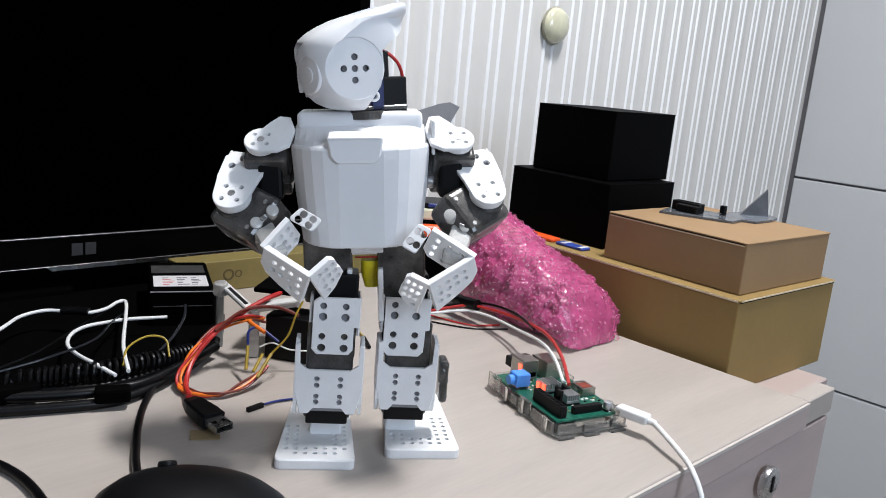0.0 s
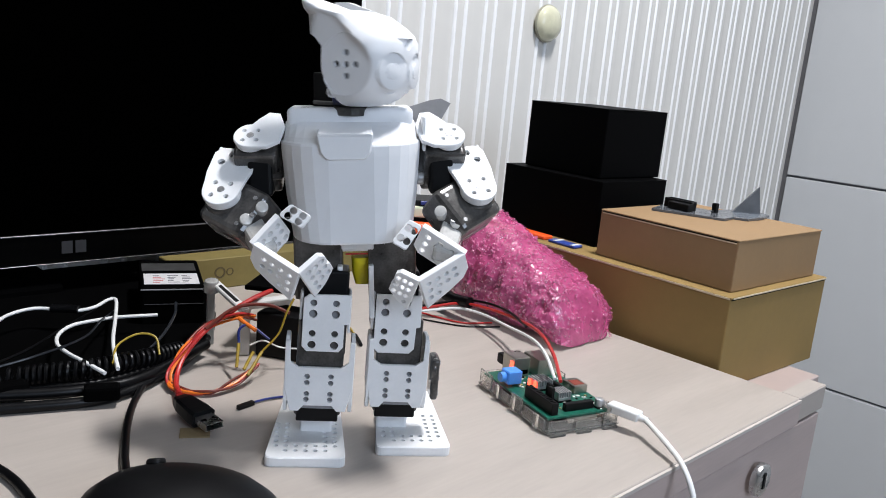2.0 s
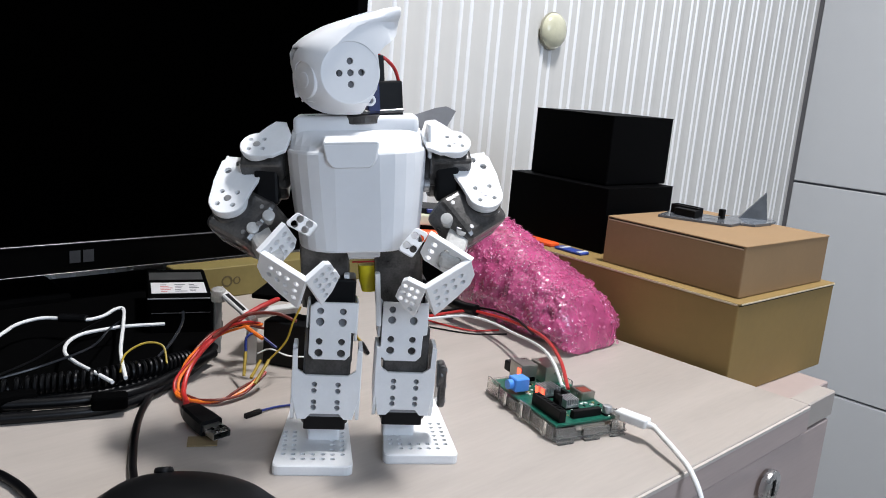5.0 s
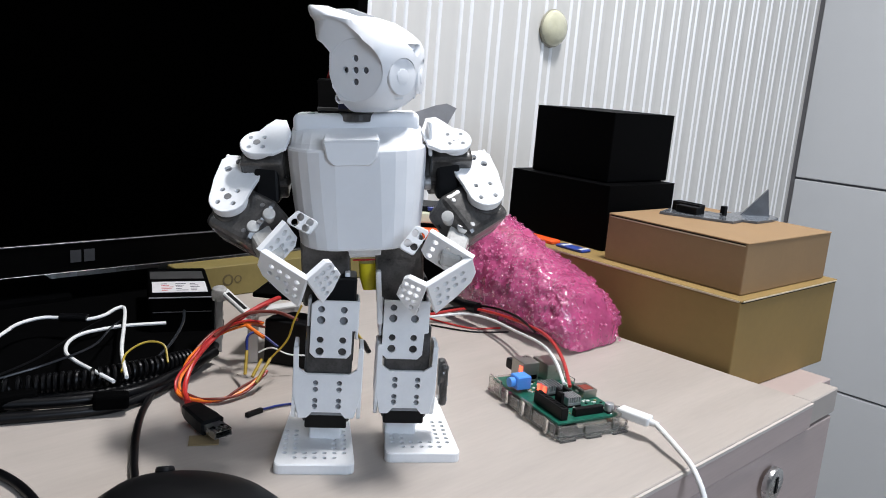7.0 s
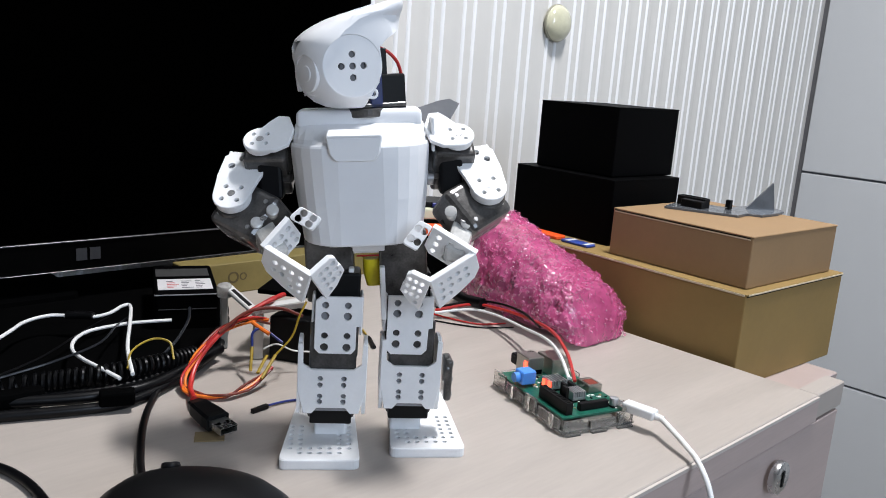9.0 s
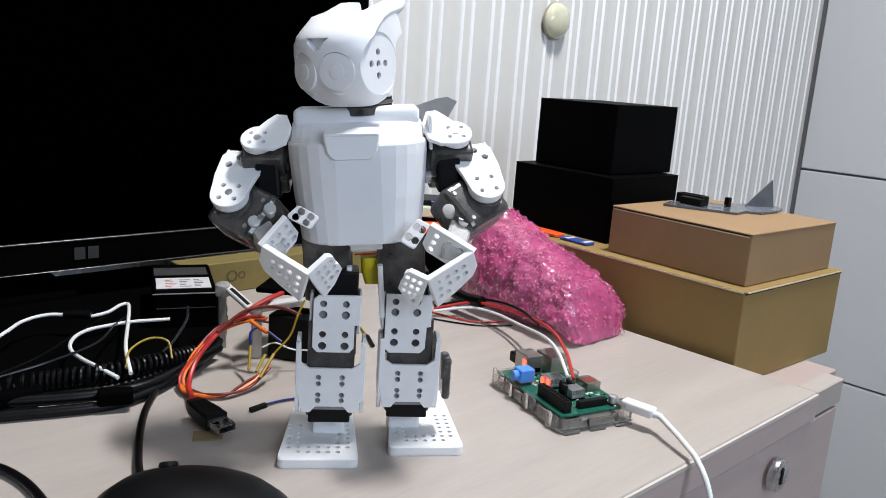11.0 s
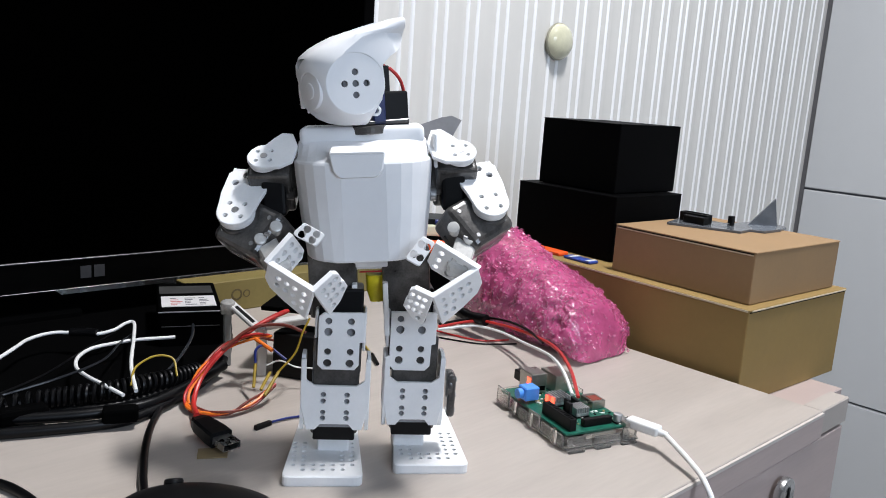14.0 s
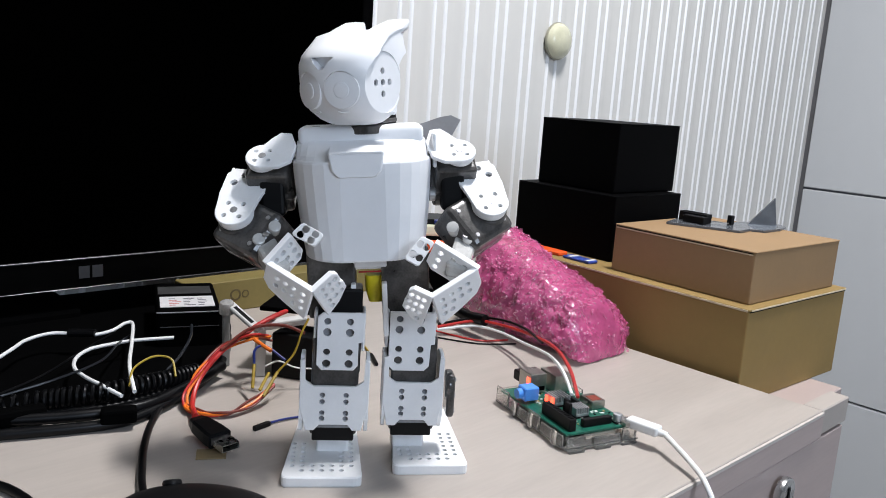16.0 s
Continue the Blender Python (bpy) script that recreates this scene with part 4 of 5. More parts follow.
    # The tall glowing strips imitate red light on the usb port and heatsink.
    for x, y, z, sx, sy, sz in ((18.0, 75.0, Z + 1, 0.8, 4.0, 11), (20.6, 47, Z + 2, 0.9, 3.0, 5), (6, 71, Z, 1.6, 1.6, 1.2), (20.6, 54, Z + 1, 0.9, 3.0, 5)):
        bx("status_glow", x, y, z, sx, sy, sz, LED_GLOW, board, "red status light and its added glow on the metal", 0.1)


def cable(name, pts, r, m, label, cat="cable", seg=10, step=8, parent=None):
    o = part(name, tube(pts, r, seg, step), m, parent, label, smooth=True)
    return tagged(o, category=cat) if parent is None else o


def power_cable():
    c = thing("usb_cable", Matrix(), "white usb power cable plugged into the circuit board", "cable")
    d = Vector((0.75, -0.66, -0.02)).normalized()
    p0 = Vector((0.136, 0.5265, 0.0135))
    part("plug", box(0.024, 0.0095, 0.0068, (0.013, 0, 0), 0.0016, 3, stance(p0, d, (0, 0, 1))), CABLE_WHITE, c, "white moulded plug", smooth=True)
    part("plug_tip", box(0.007, 0.0065, 0.0022, (-0.0015, 0, 0), 0.0004, 1, stance(p0, d, (0, 0, 1))), STEEL, c, "metal plug tip")
    e = p0 + d * 0.025
    part("sleeve", tube([e - d * 0.001, e + d * 0.006], lambda u: 0.0028 - 0.0008 * u, 12, 4), CABLE_WHITE, c, smooth=True)
    part("cord", tube([e + d * 0.004, (0.1605, 0.4965, 0.012), (0.1665, 0.478, 0.0085), (0.1715, 0.461, 0.0035), (0.1765, 0.4475, -0.012), (0.1800, 0.4400, -0.045), (0.181, 0.437, -0.12), (0.181, 0.437, -0.30)], 0.0019, 12, 8), CABLE_WHITE, c, smooth=True)


def board_wires():
    w = thing("jumper_wires", Matrix(), "red and white jumper wires running to the circuit board", "wire")
    E = Vector((0.1005, 0.5265, 0.028))
    part("red_lead", tube([(0.0, 0.74, 0.008), (0.035, 0.741, 0.016), (0.058, 0.720, 0.020), (0.080, 0.677, 0.026), (0.0935, 0.613, 0.036), (0.0985, 0.560, 0.037), E], 0.0014, 8, 8), RED, w, smooth=True)
    part("white_lead", tube([(0.0, 0.738, 0.006), (0.034, 0.737, 0.012), (0.057, 0.714, 0.015), (0.076, 0.668, 0.020), (0.089, 0.606, 0.031), (0.0935, 0.560, 0.035), E + Vector((-0.0035, 0.004, 0))], 0.0013, 8, 8), CABLE_WHITE, w, smooth=True)
    part("black_lead", tube([(0.0, 0.742, 0.010), (0.036, 0.745, 0.018), (0.060, 0.722, 0.024), (0.078, 0.685, 0.028), (0.088, 0.640, 0.030)], 0.0012, 8, 8), CABLE_BLACK, w, smooth=True)
    j = Vector((0.030, 0.752, 0.017))
    part("sleeve", tube([(-0.004, 0.790, 0.016), (0.016, 0.770, 0.018), j, (0.045, 0.735, 0.019)], 0.0055, 12, 6), CABLE_BLACK, w, "thick black sleeve", smooth=True)
    part("red_floor_lead", tube([(-0.045, 0.770, 0.0012), (-0.008, 0.753, 0.0012), (0.014, 0.739, 0.0012), (0.041, 0.727, 0.0012), (0.068, 0.735, 0.0012)], 0.0009, 6, 6), RED, w, smooth=True)
    part("black_floor_lead", tube([(-0.03, 0.74, 0.0010), (0.02, 0.722, 0.0010), (0.045, 0.718, 0.0010), (0.075, 0.725, 0.0010)], 0.0008, 6, 6), CABLE_BLACK, w, smooth=True)


# ---- pink bubble wrap ----
def film_material(name, colour, alpha, rough):
    m = mat(name, colour, rough, var=0.30, scale=38, coat=0.8, bump=0.9, bump_scale=210, spec=0.9)
    b = m.node_tree.nodes["Principled BSDF"]
    b.inputs["Alpha"].default_value = alpha
    b.inputs["Coat Roughness"].default_value = 0.05
    return m


def bubble_wrap():
    b = thing("bubble_wrap_parcel", DESK, "parcel in crumpled pink translucent bubble wrap against the cardboard box", "parcel")
    FILM = film_material("pink_film", (0.60, 0.10, 0.26), 0.64, 0.22)
    BUBBLE = film_material("pink_bubble", (0.72, 0.20, 0.38), 0.45, 0.05)
    rnd = random.Random(3)

    def surf(t, a):
        e = min(1, t / 0.10) ** 0.4 * min(1, (1 - t) / 0.16) ** 0.5 if 0 < t < 1 else 0
        rise = min(1, t / 0.80)
        hgt = (0.042 + 0.058 * rise) * (0.06 + 0.94 * e)
        wid = 0.045 * (0.55 + 0.45 * e) * (1.0 - 0.10 * t)
        c, s = math.cos(a), math.sin(a)
        k = 0.78 + 0.25 * t * (s > 0)
        cc, ss = math.copysign(abs(c) ** 0.7, c), math.copysign(abs(s) ** k, s)
        p = Vector((0.5925 + 0.006 * t + wid * cc * (1 - 0.42 * t * max(0, ss) + 0.13 * max(0, -ss)), 0.400 + 0.170 * t, hgt * (0.5 + 0.5 * ss)))
        out = Vector((cc, -0.7 * (t < 0.08), ss)).normalized()
        q = p * 60
        p += out * (noise.noise(q) * (0.0036 + 0.003 * (t < 0.25)) + noise.noise(q * 2.8) * 0.0036)
        p.x = min(p.x, 0.6405)
        p.z = max(p.z, 0.0012)
        return p, out
    secs = [[surf(i / 44, 2 * math.pi * j / 64)[0] for j in range(64)] for i in range(45)]
    part("wrap", loft(secs), FILM, b, smooth=True)
    # air bubbles in staggered rows
    dome = [(1.0, 0.0), (0.86, 0.34), (0.5, 0.56)]
    verts, faces = [], []
    nt, na = 46, 56
    for i in range(nt):
        for j in range(na):
            t = (i + 0.5) / nt + rnd.uniform(-0.009, 0.009)
            a = -0.45 + (math.pi + 0.9) * (j + 0.5 * (i % 2)) / na + rnd.uniform(-0.03, 0.03)
            if rnd.random() < 0.18:
                continue
            p, o = surf(t, a)
            tilt = Vector((rnd.uniform(-.9, .9), rnd.uniform(-.9, .9), rnd.uniform(-.7, .7)))
            m = stance(p, (0.1, 1, 0.2), o + tilt)
            r = rnd.uniform(0.0010, 0.0022)
            h = r * rnd.uniform(0.5, 1.0)
            n0 = len(verts)
            for f, z in dome:
                verts += [tuple(m @ Vector((r * f * math.cos(w * math.pi / 4), r * f * math.sin(w * math.pi / 4), h * z))) for w in range(8)]
            verts.append(tuple(m @ Vector((0, 0, h * 0.62))))
            for k in range(2):
                faces += [(n0 + k * 8 + w, n0 + k * 8 + (w + 1) % 8, n0 + k * 8 + 8 + (w + 1) % 8, n0 + k * 8 + 8 + w) for w in range(8)]
            faces += [(n0 + 16 + w, n0 + 16 + (w + 1) % 8, n0 + 24) for w in range(8)]
    d = bpy.data.meshes.new("bubble_film")
    d.from_pydata(verts, [], faces)
    d.polygons.foreach_set("use_smooth", [True] * len(d.polygons))
    d.materials.append(BUBBLE)
    o = new("bubble_film", d)
    o.parent = b
    tagged(o, "shiny pink air bubbles", kind="stuff")
    # the dark packed device and its label, dim through the film
    GREY = mat("packed_grey", (0.10, 0.085, 0.09), 0.5, var=0.4, scale=90)
    part("packed_device", box(0.046, 0.088, 0.020, (0, 0, 0), 0.003, 2, Matrix.Translation((0.592, 0.470, 0.030)) @ pose(0, 0, 0, 14, 0, 0)), GREY, b, "grey device inside the wrap")
    part("inner_label", box(0.0012, 0.050, 0.014, (0, 0, 0), 0.0003, 1, Matrix.Translation((0.563, 0.468, 0.032)) @ pose(0, 0, 0, 14, 0, 0)), mat("dull_label", (0.42, 0.40, 0.41), 0.5, var=0.4, scale=160), b, "pale label inside the wrap")


# ---- things by the monitor ----
def power_adapter():
    m = Matrix.Translation((-0.2328, 0.6366, 0)) @ pose(0, 0, 0, 0, 0, 21)
    a = thing("power_adapter", m, "black power adapter with a white printed label lying on the desk", "adapter")
    w, d, h = 0.0525, 0.100, 0.035
    part("case", box(w, d, h, (w / 2, d / 2, h / 2), 0.003, 3), BLACK_MATT, a)
    part("seam", box(w + 0.0006, 0.0008, 0.0010, (w / 2, -0.0001, 0.0345), 0.0002, 1), mat("seam_grey", (0.22, 0.22, 0.24), 0.4), a, "thin grey edge line")
    part("seam", box(w * 0.9, 0.0006, 0.0005, (w / 2, -0.0002, 0.022)), mat("seam_dark", (0.06, 0.06, 0.065), 0.4), a)
    lb = part("label", box(0.045, 0.034, 0.0004, (0.0255, 0.0310, h + 0.0003)), mat("label_white", (0.62, 0.61, 0.62), 0.5, var=0.05, scale=90), a, "white printed label")
    ink, red = mat("label_ink", (0.10, 0.10, 0.12), 0.6), mat("label_red", (0.50, 0.12, 0.12), 0.6)
    rnd = random.Random(8)
    for i in range(5):
        for j in range(3):
            L = rnd.uniform(0.004, 0.010)
            part("print_bar", box(L, 0.0016, 0.0003, (0.0105 + j * 0.012 + L / 2, 0.0195 + i * 0.0052, h + 0.0005)), red if j == 0 and i < 4 else ink, lb)
    part("sticker", box(0.046, 0.026, 0.0004, (0.0250, 0.071, h + 0.0003)), mat("dark_sticker", (0.045, 0.045, 0.045), 0.5, var=0.4, scale=120), a, "dark grey sticker")


def desk_mat():
    o = [(-0.60, 0.37), (-0.29, 0.489), (-0.243, 0.505), (-0.206, 0.531), (-0.181, 0.561), (-0.174, 0.579), (-0.173, 0.611), (-0.179, 0.656), (-0.191, 0.711), (-0.213, 0.776), (-0.262, 0.792), (-0.30, 0.850), (-0.75, 0.42)]
    p = part("desk_mat", plate(rounded(o, 0.008), [], 0.004, Matrix.Translation((0, 0, 0.0046)), 8, 0.001), BLACK_MATT, None, "flat black mat under the cables by the monitor")
    tagged(p, category="mat")


def tan_box():
    b = thing("tan_box", DESK, "low tan cardboard box with a faded print, darkened for the shade below the monitor", "box")
    # Card colour is darkened to stand in for the monitor's shade.
    part("carton", box(0.24, 0.030, 0.0315, (0.455, 0.717, 0.016), 0.0008, 1), mat("shaded_tan_card", (0.20, 0.155, 0.05), 0.7, var=0.1, scale=30), b)
    k = mat("faded_print", (0.10, 0.075, 0.03), 0.7, var=0.3, scale=200)
    for r0, cx in ((0.006, 0.385), (0.004, 0.396)):
        part("print_ring", plate(ring2(cx, 0.017, r0, 24), [(cx, 0.017, r0 * 0.7)], 0.0003, stance((0, 0.7017, 0), (1, 0, 0), (0, -1, 0)), 18), k, b, "faded round print")


def cable_tangle():
    cable("white_cable", [(-0.325, 0.505, 0.012), (-0.313, 0.557, 0.022), (-0.314, 0.586, 0.022), (-0.304, 0.605, 0.022), (-0.284, 0.607, 0.022), (-0.270, 0.606, 0.023), (-0.261, 0.616, 0.024), (-0.258, 0.633, 0.025),
          (-0.252, 0.634, 0.025), (-0.237, 0.595, 0.024), (-0.217, 0.540, 0.024), (-0.199, 0.503, 0.020)], 0.0014, CABLE_WHITE, "white cord looping over the black mat", seg=8)
    cable("white_cable", [(-0.213, 0.620, 0.020), (-0.239, 0.607, 0.020), (-0.252, 0.595, 0.020), (-0.263, 0.580, 0.020), (-0.264, 0.560, 0.020), (-0.256, 0.539, 0.020), (-0.241, 0.523, 0.020), (-0.224, 0.510, 0.020), (-0.206, 0.499, 0.018)], 0.0014, CABLE_WHITE, "white cord with a cut end over the mat", seg=8)
    cable("black_band", [(-0.292, 0.607, 0.0225), (-0.277, 0.607, 0.0235), (-0.270, 0.606, 0.0235)], 0.0034, CABLE_BLACK, "black tape round the white cord", "tape")
    # coiled cord
    axis = smooth_path([(-0.300, 0.462, 0.014), (-0.261, 0.489, 0.014), (-0.240, 0.500, 0.015), (-0.217, 0.512, 0.016), (-0.200, 0.529, 0.016), (-0.187, 0.549, 0.014), (-0.176, 0.566, 0.013)], 40)
    line, n = [], len(axis)
    turns = 34
    for i in range(turns * 14):
        u = i / (turns * 14 - 1) * (n - 1.001)
        k = int(u)
        p = axis[k].lerp(axis[k + 1], u - k)
        d = (axis[k + 1] - axis[k]).normalized()
        s = d.cross(Vector((0, 0, 1))).normalized()
        w = s.cross(d)
        a = 2 * math.pi * i / 14
        line.append(p + (s * math.cos(a) + w * math.sin(a)) * 0.0056)
    o = part("coiled_cable", add_tube(bmesh.new(), line, 0.0015, 7), CABLE_BLACK, None, "black coiled telephone-style cord", smooth=True)
    tagged(o, category="cable")
    cable("black_cable", [(-0.300, 0.446, 0.004), (-0.242, 0.469, 0.004), (-0.207, 0.486, 0.004), (-0.194, 0.502, 0.004), (-0.183, 0.529, 0.004), (-0.174, 0.568, 0.0045), (-0.172, 0.620, 0.006), (-0.182, 0.667, 0.009)], 0.0036, CABLE_BLACK, "thick black cord along the front of the mat")
    cable("black_cable", [(-0.300, 0.458, 0.010), (-0.246, 0.479, 0.008), (-0.216, 0.493, 0.008), (-0.192, 0.514, 0.008), (-0.176, 0.552, 0.009), (-0.165, 0.590, 0.010)], 0.0040, CABLE_BLACK, "thick black cord in the cable bundle")
    cable("black_cable", [(-0.300, 0.470, 0.006), (-0.250, 0.492, 0.006), (-0.215, 0.510, 0.006), (-0.188, 0.545, 0.007), (-0.178, 0.590, 0.007), (-0.180, 0.640, 0.008)], 0.0032, CABLE_BLACK, "black cord in the cable bundle")
    cable("black_cable", [(-0.180, 0.570, 0.006), (-0.187, 0.533, 0.005), (-0.184, 0.493, 0.0032), (-0.175, 0.456, 0.0032), (-0.163, 0.421, 0.0034), (-0.150, 0.385, 0.004), (-0.145, 0.33, 0.006)], 0.0024, CABLE_BLACK, "black cord running down to the rounded device")
    cable("black_cable", [(-0.290, 0.418, 0.003), (-0.240, 0.403, 0.003), (-0.220, 0.394, 0.003), (-0.200, 0.378, 0.003), (-0.17, 0.345, 0.003)], 0.0027, CABLE_BLACK, "black cord lying bare on the desk")
    cable("thin_cable", [(-0.300, 0.495, 0.008), (-0.280, 0.540, 0.012), (-0.272, 0.585, 0.016), (-0.270, 0.640, 0.014)], 0.0009, CABLE_BLACK, "thin dark cord over the mat", seg=6)
    cable("thin_cable", [(-0.255, 0.640, 0.014), (-0.246, 0.590, 0.022), (-0.240, 0.545, 0.024), (-0.258, 0.515, 0.020), (-0.285, 0.494, 0.014)], 0.0009, mat("dark_grey_cord", (0.012, 0.013, 0.016), 0.3), "thin dark grey cord over the mat", seg=6)
    cable("thin_cable", [(-0.200, 0.625, 0.030), (-0.193, 0.600, 0.028), (-0.192, 0.572, 0.022), (-0.196, 0.547, 0.016)], 0.0011, mat("slate_cord", (0.014, 0.016, 0.02), 0.3), "thin slate cord beside the adapter", seg=6)
    cable("yellow_wire", [(-0.206, 0.512, 0.020), (-0.210, 0.530, 0.026), (-0.202, 0.545, 0.030), (-0.190, 0.548, 0.028), (-0.184, 0.540, 0.018)], 0.0008, YELLOW, "thin yellow wire arching over the coiled cord", "wire", 6)
    p = part("plug_block", box(0.022, 0.011, 0.010, (0, 0, 0), 0.002, 2, stance((-0.203, 0.487, 0.010), (0.9, 0.35, 0), (0, 0, 1))), BLACK_MATT, None, "small black moulded plug among the cables")
    tagged(p, category="plug")
    p = part("plug_block", box(0.030, 0.013, 0.011, (0, 0, 0), 0.003, 2, stance((-0.262, 0.477, 0.0095), (0.8, 0.6, 0), (0, 0, 1))), BLACK_MATT, None, "black moulded strain relief among the cables")
    tagged(p, category="plug")


def servo_wires():
    h = thing("servo_wire_harness", Matrix(), "bundle of red, orange and brown servo wires with yellow joints", "wire")
    rnd = random.Random(11)

    def jit(pts, k):
        return [(x + rnd.uniform(-k, k), y + rnd.uniform(-k, k), max(0.002, z + rnd.uniform(-k, k))) for x, y, z in pts]
    red = [(-0.076, 0.655, 0.050), (-0.108, 0.628, 0.052), (-0.128, 0.596, 0.050), (-0.147, 0.575, 0.040), (-0.159, 0.556, 0.030), (-0.168, 0.543, 0.016), (-0.167, 0.524, 0.006), (-0.157, 0.500, 0.007)]
    part("red_wire", tube(red, 0.0018, 9, 8), RED, h, smooth=True)
    part("red_wire", tube(jit(red, 0.0012), 0.0015, 9, 8), mat("dark_red_wire", (0.30, 0.015, 0.02), 0.4), h, smooth=True)
    org = [(-0.128, 0.588, 0.036), (-0.140, 0.572, 0.041), (-0.157, 0.568, 0.032), (-0.168, 0.545, 0.020), (-0.1735, 0.529, 0.008), (-0.165, 0.517, 0.003), (-0.143, 0.515, 0.003), (-0.127, 0.530, 0.006), (-0.117, 0.548, 0.014)]
    for k, m in ((0.0008, ORANGE), (0.0022, ORANGE), (0.002, RED), (0.0026, BROWN_W), (0.0025, BROWN_W), (0.0018, ORANGE)):
        part("loop_wire", tube(jit(org, k), 0.0010, 8, 8), m, h, smooth=True)
    part("orange_tip", tube([(-0.141, 0.575, 0.041), (-0.130, 0.570, 0.036), (-0.122, 0.566, 0.033)], 0.0016, 8, 5), ORANGE, h, "bright orange bare wire end", smooth=True)
    part("brown_wire", tube([(-0.157, 0.558, 0.034), (-0.140, 0.576, 0.046), (-0.118, 0.583, 0.048), (-0.100, 0.580, 0.044)], 0.0014, 8, 8), BROWN_W, h, smooth=True)
    for q in ([(-0.120, 0.535, 0.010), (-0.114, 0.552, 0.022)], [(-0.131, 0.548, 0.010), (-0.133, 0.560, 0.024)], [(-0.125, 0.545, 0.010), (-0.122, 0.560, 0.018)]):
        part("yellow_joint", tube(q, 0.0012, 9, 4), YELLOW, h, "yellow heat-shrink joint", smooth=True)
    part("yellow_lead", tube([(-0.114, 0.552, 0.022), (-0.104, 0.560, 0.034), (-0.100, 0.566, 0.048), (-0.096, 0.572, 0.058)], 0.0008, 7, 8), YELLOW, h, smooth=True)
    part("blue_lead", tube([(-0.133, 0.560, 0.024), (-0.134, 0.566, 0.033), (-0.127, 0.570, 0.035), (-0.112, 0.568, 0.026)], 0.0010, 7, 8), BLUE_W, h, smooth=True)
    part("white_lead", tube([(-0.126, 0.566, 0.021), (-0.117, 0.570, 0.024), (-0.105, 0.575, 0.018), (-0.090, 0.578, 0.017)], 0.0007, 6, 8), CABLE_WHITE, h, smooth=True)


def servo_stand():
    s = thing("servo_stand", Matrix(), "small pan servo on a white bracket with a clear knob", "servo")
    PALE = mat("pale_bracket", (0.58, 0.58, 0.57), 0.4, var=0.06, scale=80)
    part("servo_case", box(0.045, 0.030, 0.036, (0, 0, 0.018), 0.0015, 2, pose(-0.104, 0.610, 0, 0, 0, -14)), BLACK, s, "black servo case")
    part("servo_top", box(0.060, 0.040, 0.004, (0, 0, 0.040), 0.0008, 1, pose(-0.110, 0.628, 0.012, 0, 0, -6)), BLACK_MATT, s, "flat black top plate")
    part("rail", box(0.046, 0.007, 0.004, (0, 0, 0), 0.0008, 1, stance((-0.152, 0.602, 0.047), (0.030, -0.026, -0.006), (0.1, -0.35, 0.9))), PALE, s, "white slotted rail")
    part("rail_slot", box(0.024, 0.0028, 0.0006, (0, 0, 0.0021), 0.0001, 1, stance((-0.152, 0.602, 0.047), (0.030, -0.026, -0.006), (0.1, -0.35, 0.9))), BLACK, s, "dark slot in the rail")
    part("cross_bar", box(0.036, 0.006, 0.007, (0, 0, 0), 0.0008, 1, stance((-0.120, 0.600, 0.045), (0.9, 0.3, 0.05), (0, -0.5, 0.85))), PALE, s, "white cross bar")
    part("pillar", box(0.006, 0.006, 0.046, (0, 0, 0.023), 0.0008, 1, pose(-0.170, 0.618, 0, 0, 0, 20)), mat("grey_pillar", (0.25, 0.25, 0.24), 0.4), s, "grey pillar")
    part("pillar", box(0.008, 0.006, 0.043, (0, 0, 0.0215), 0.0008, 1, pose(-0.138, 0.600, 0, 0, 0, 20)), PALE, s, "white pillar")
    part("knob", cyl(0.0068, 0.010, pose(-0.168, 0.613, 0.046, 12, 0, 0), 24, r2=0.0055, bevel=0.0015), mat("clear_knob", (0.55, 0.54, 0.52), 0.12, var=0.3, scale=200, trans=0.5, coat=0.5), s, "clear plastic knob", smooth=True)


def usb_plug():
    u = thing("usb_plug", stance((-0.1405, 0.4745, 0.0085), (0.74, -0.67, -0.10), (0.05, -0.05, 1)), "black usb plug with a bare metal end lying on the desk", "plug")
    bm = loft([[(x, w * c, h * s) for c, s in ((-1, -.7), (-.8, -1), (.8, -1), (1, -.7), (1, .7), (.8, 1), (-.8, 1), (-1, .7))] for x, w, h in ((-0.016, 0.0045, 0.0035), (-0.010, 0.0062, 0.0048), (0.006, 0.0078, 0.0052), (0.0125, 0.0078, 0.0050))])
    part("grip", bm, BLACK, u)
    sh = bmesh.new()
    for yy, zz, sy, sz in ((0, 0.00205, 0.012, 0.0004), (0, -0.00205, 0.012, 0.0004), (0.0058, 0, 0.0004, 0.0045), (-0.0058, 0, 0.0004, 0.0045)):
        add_box(sh, 0.013, sy, sz, (0.0185, yy, zz))
    part("shell", sh, STEEL, u, "shiny metal shell")
    part("tongue", box(0.0115, 0.010, 0.0016, (0.0180, 0, 0.0008)), BLACK_MATT, u, "black contact tongue")
    for y in (-0.003, 0.003):
        part("window", box(0.0025, 0.002, 0.0002, (0.0185, y, 0.00236)), BLACK_MATT, u, "dark square window")
    tag = part("paper_slip", box(0.018, 0.013, 0.0008, (0, 0, 0), 0, 1, pose(-0.1345, 0.4595, 0.0006, 0, 0, 14)), mat("brown_slip", (0.23, 0.165, 0.085), 0.7, var=0.1, scale=100), None, "small brown slip of card under the usb plug")
    tagged(tag, category="card")


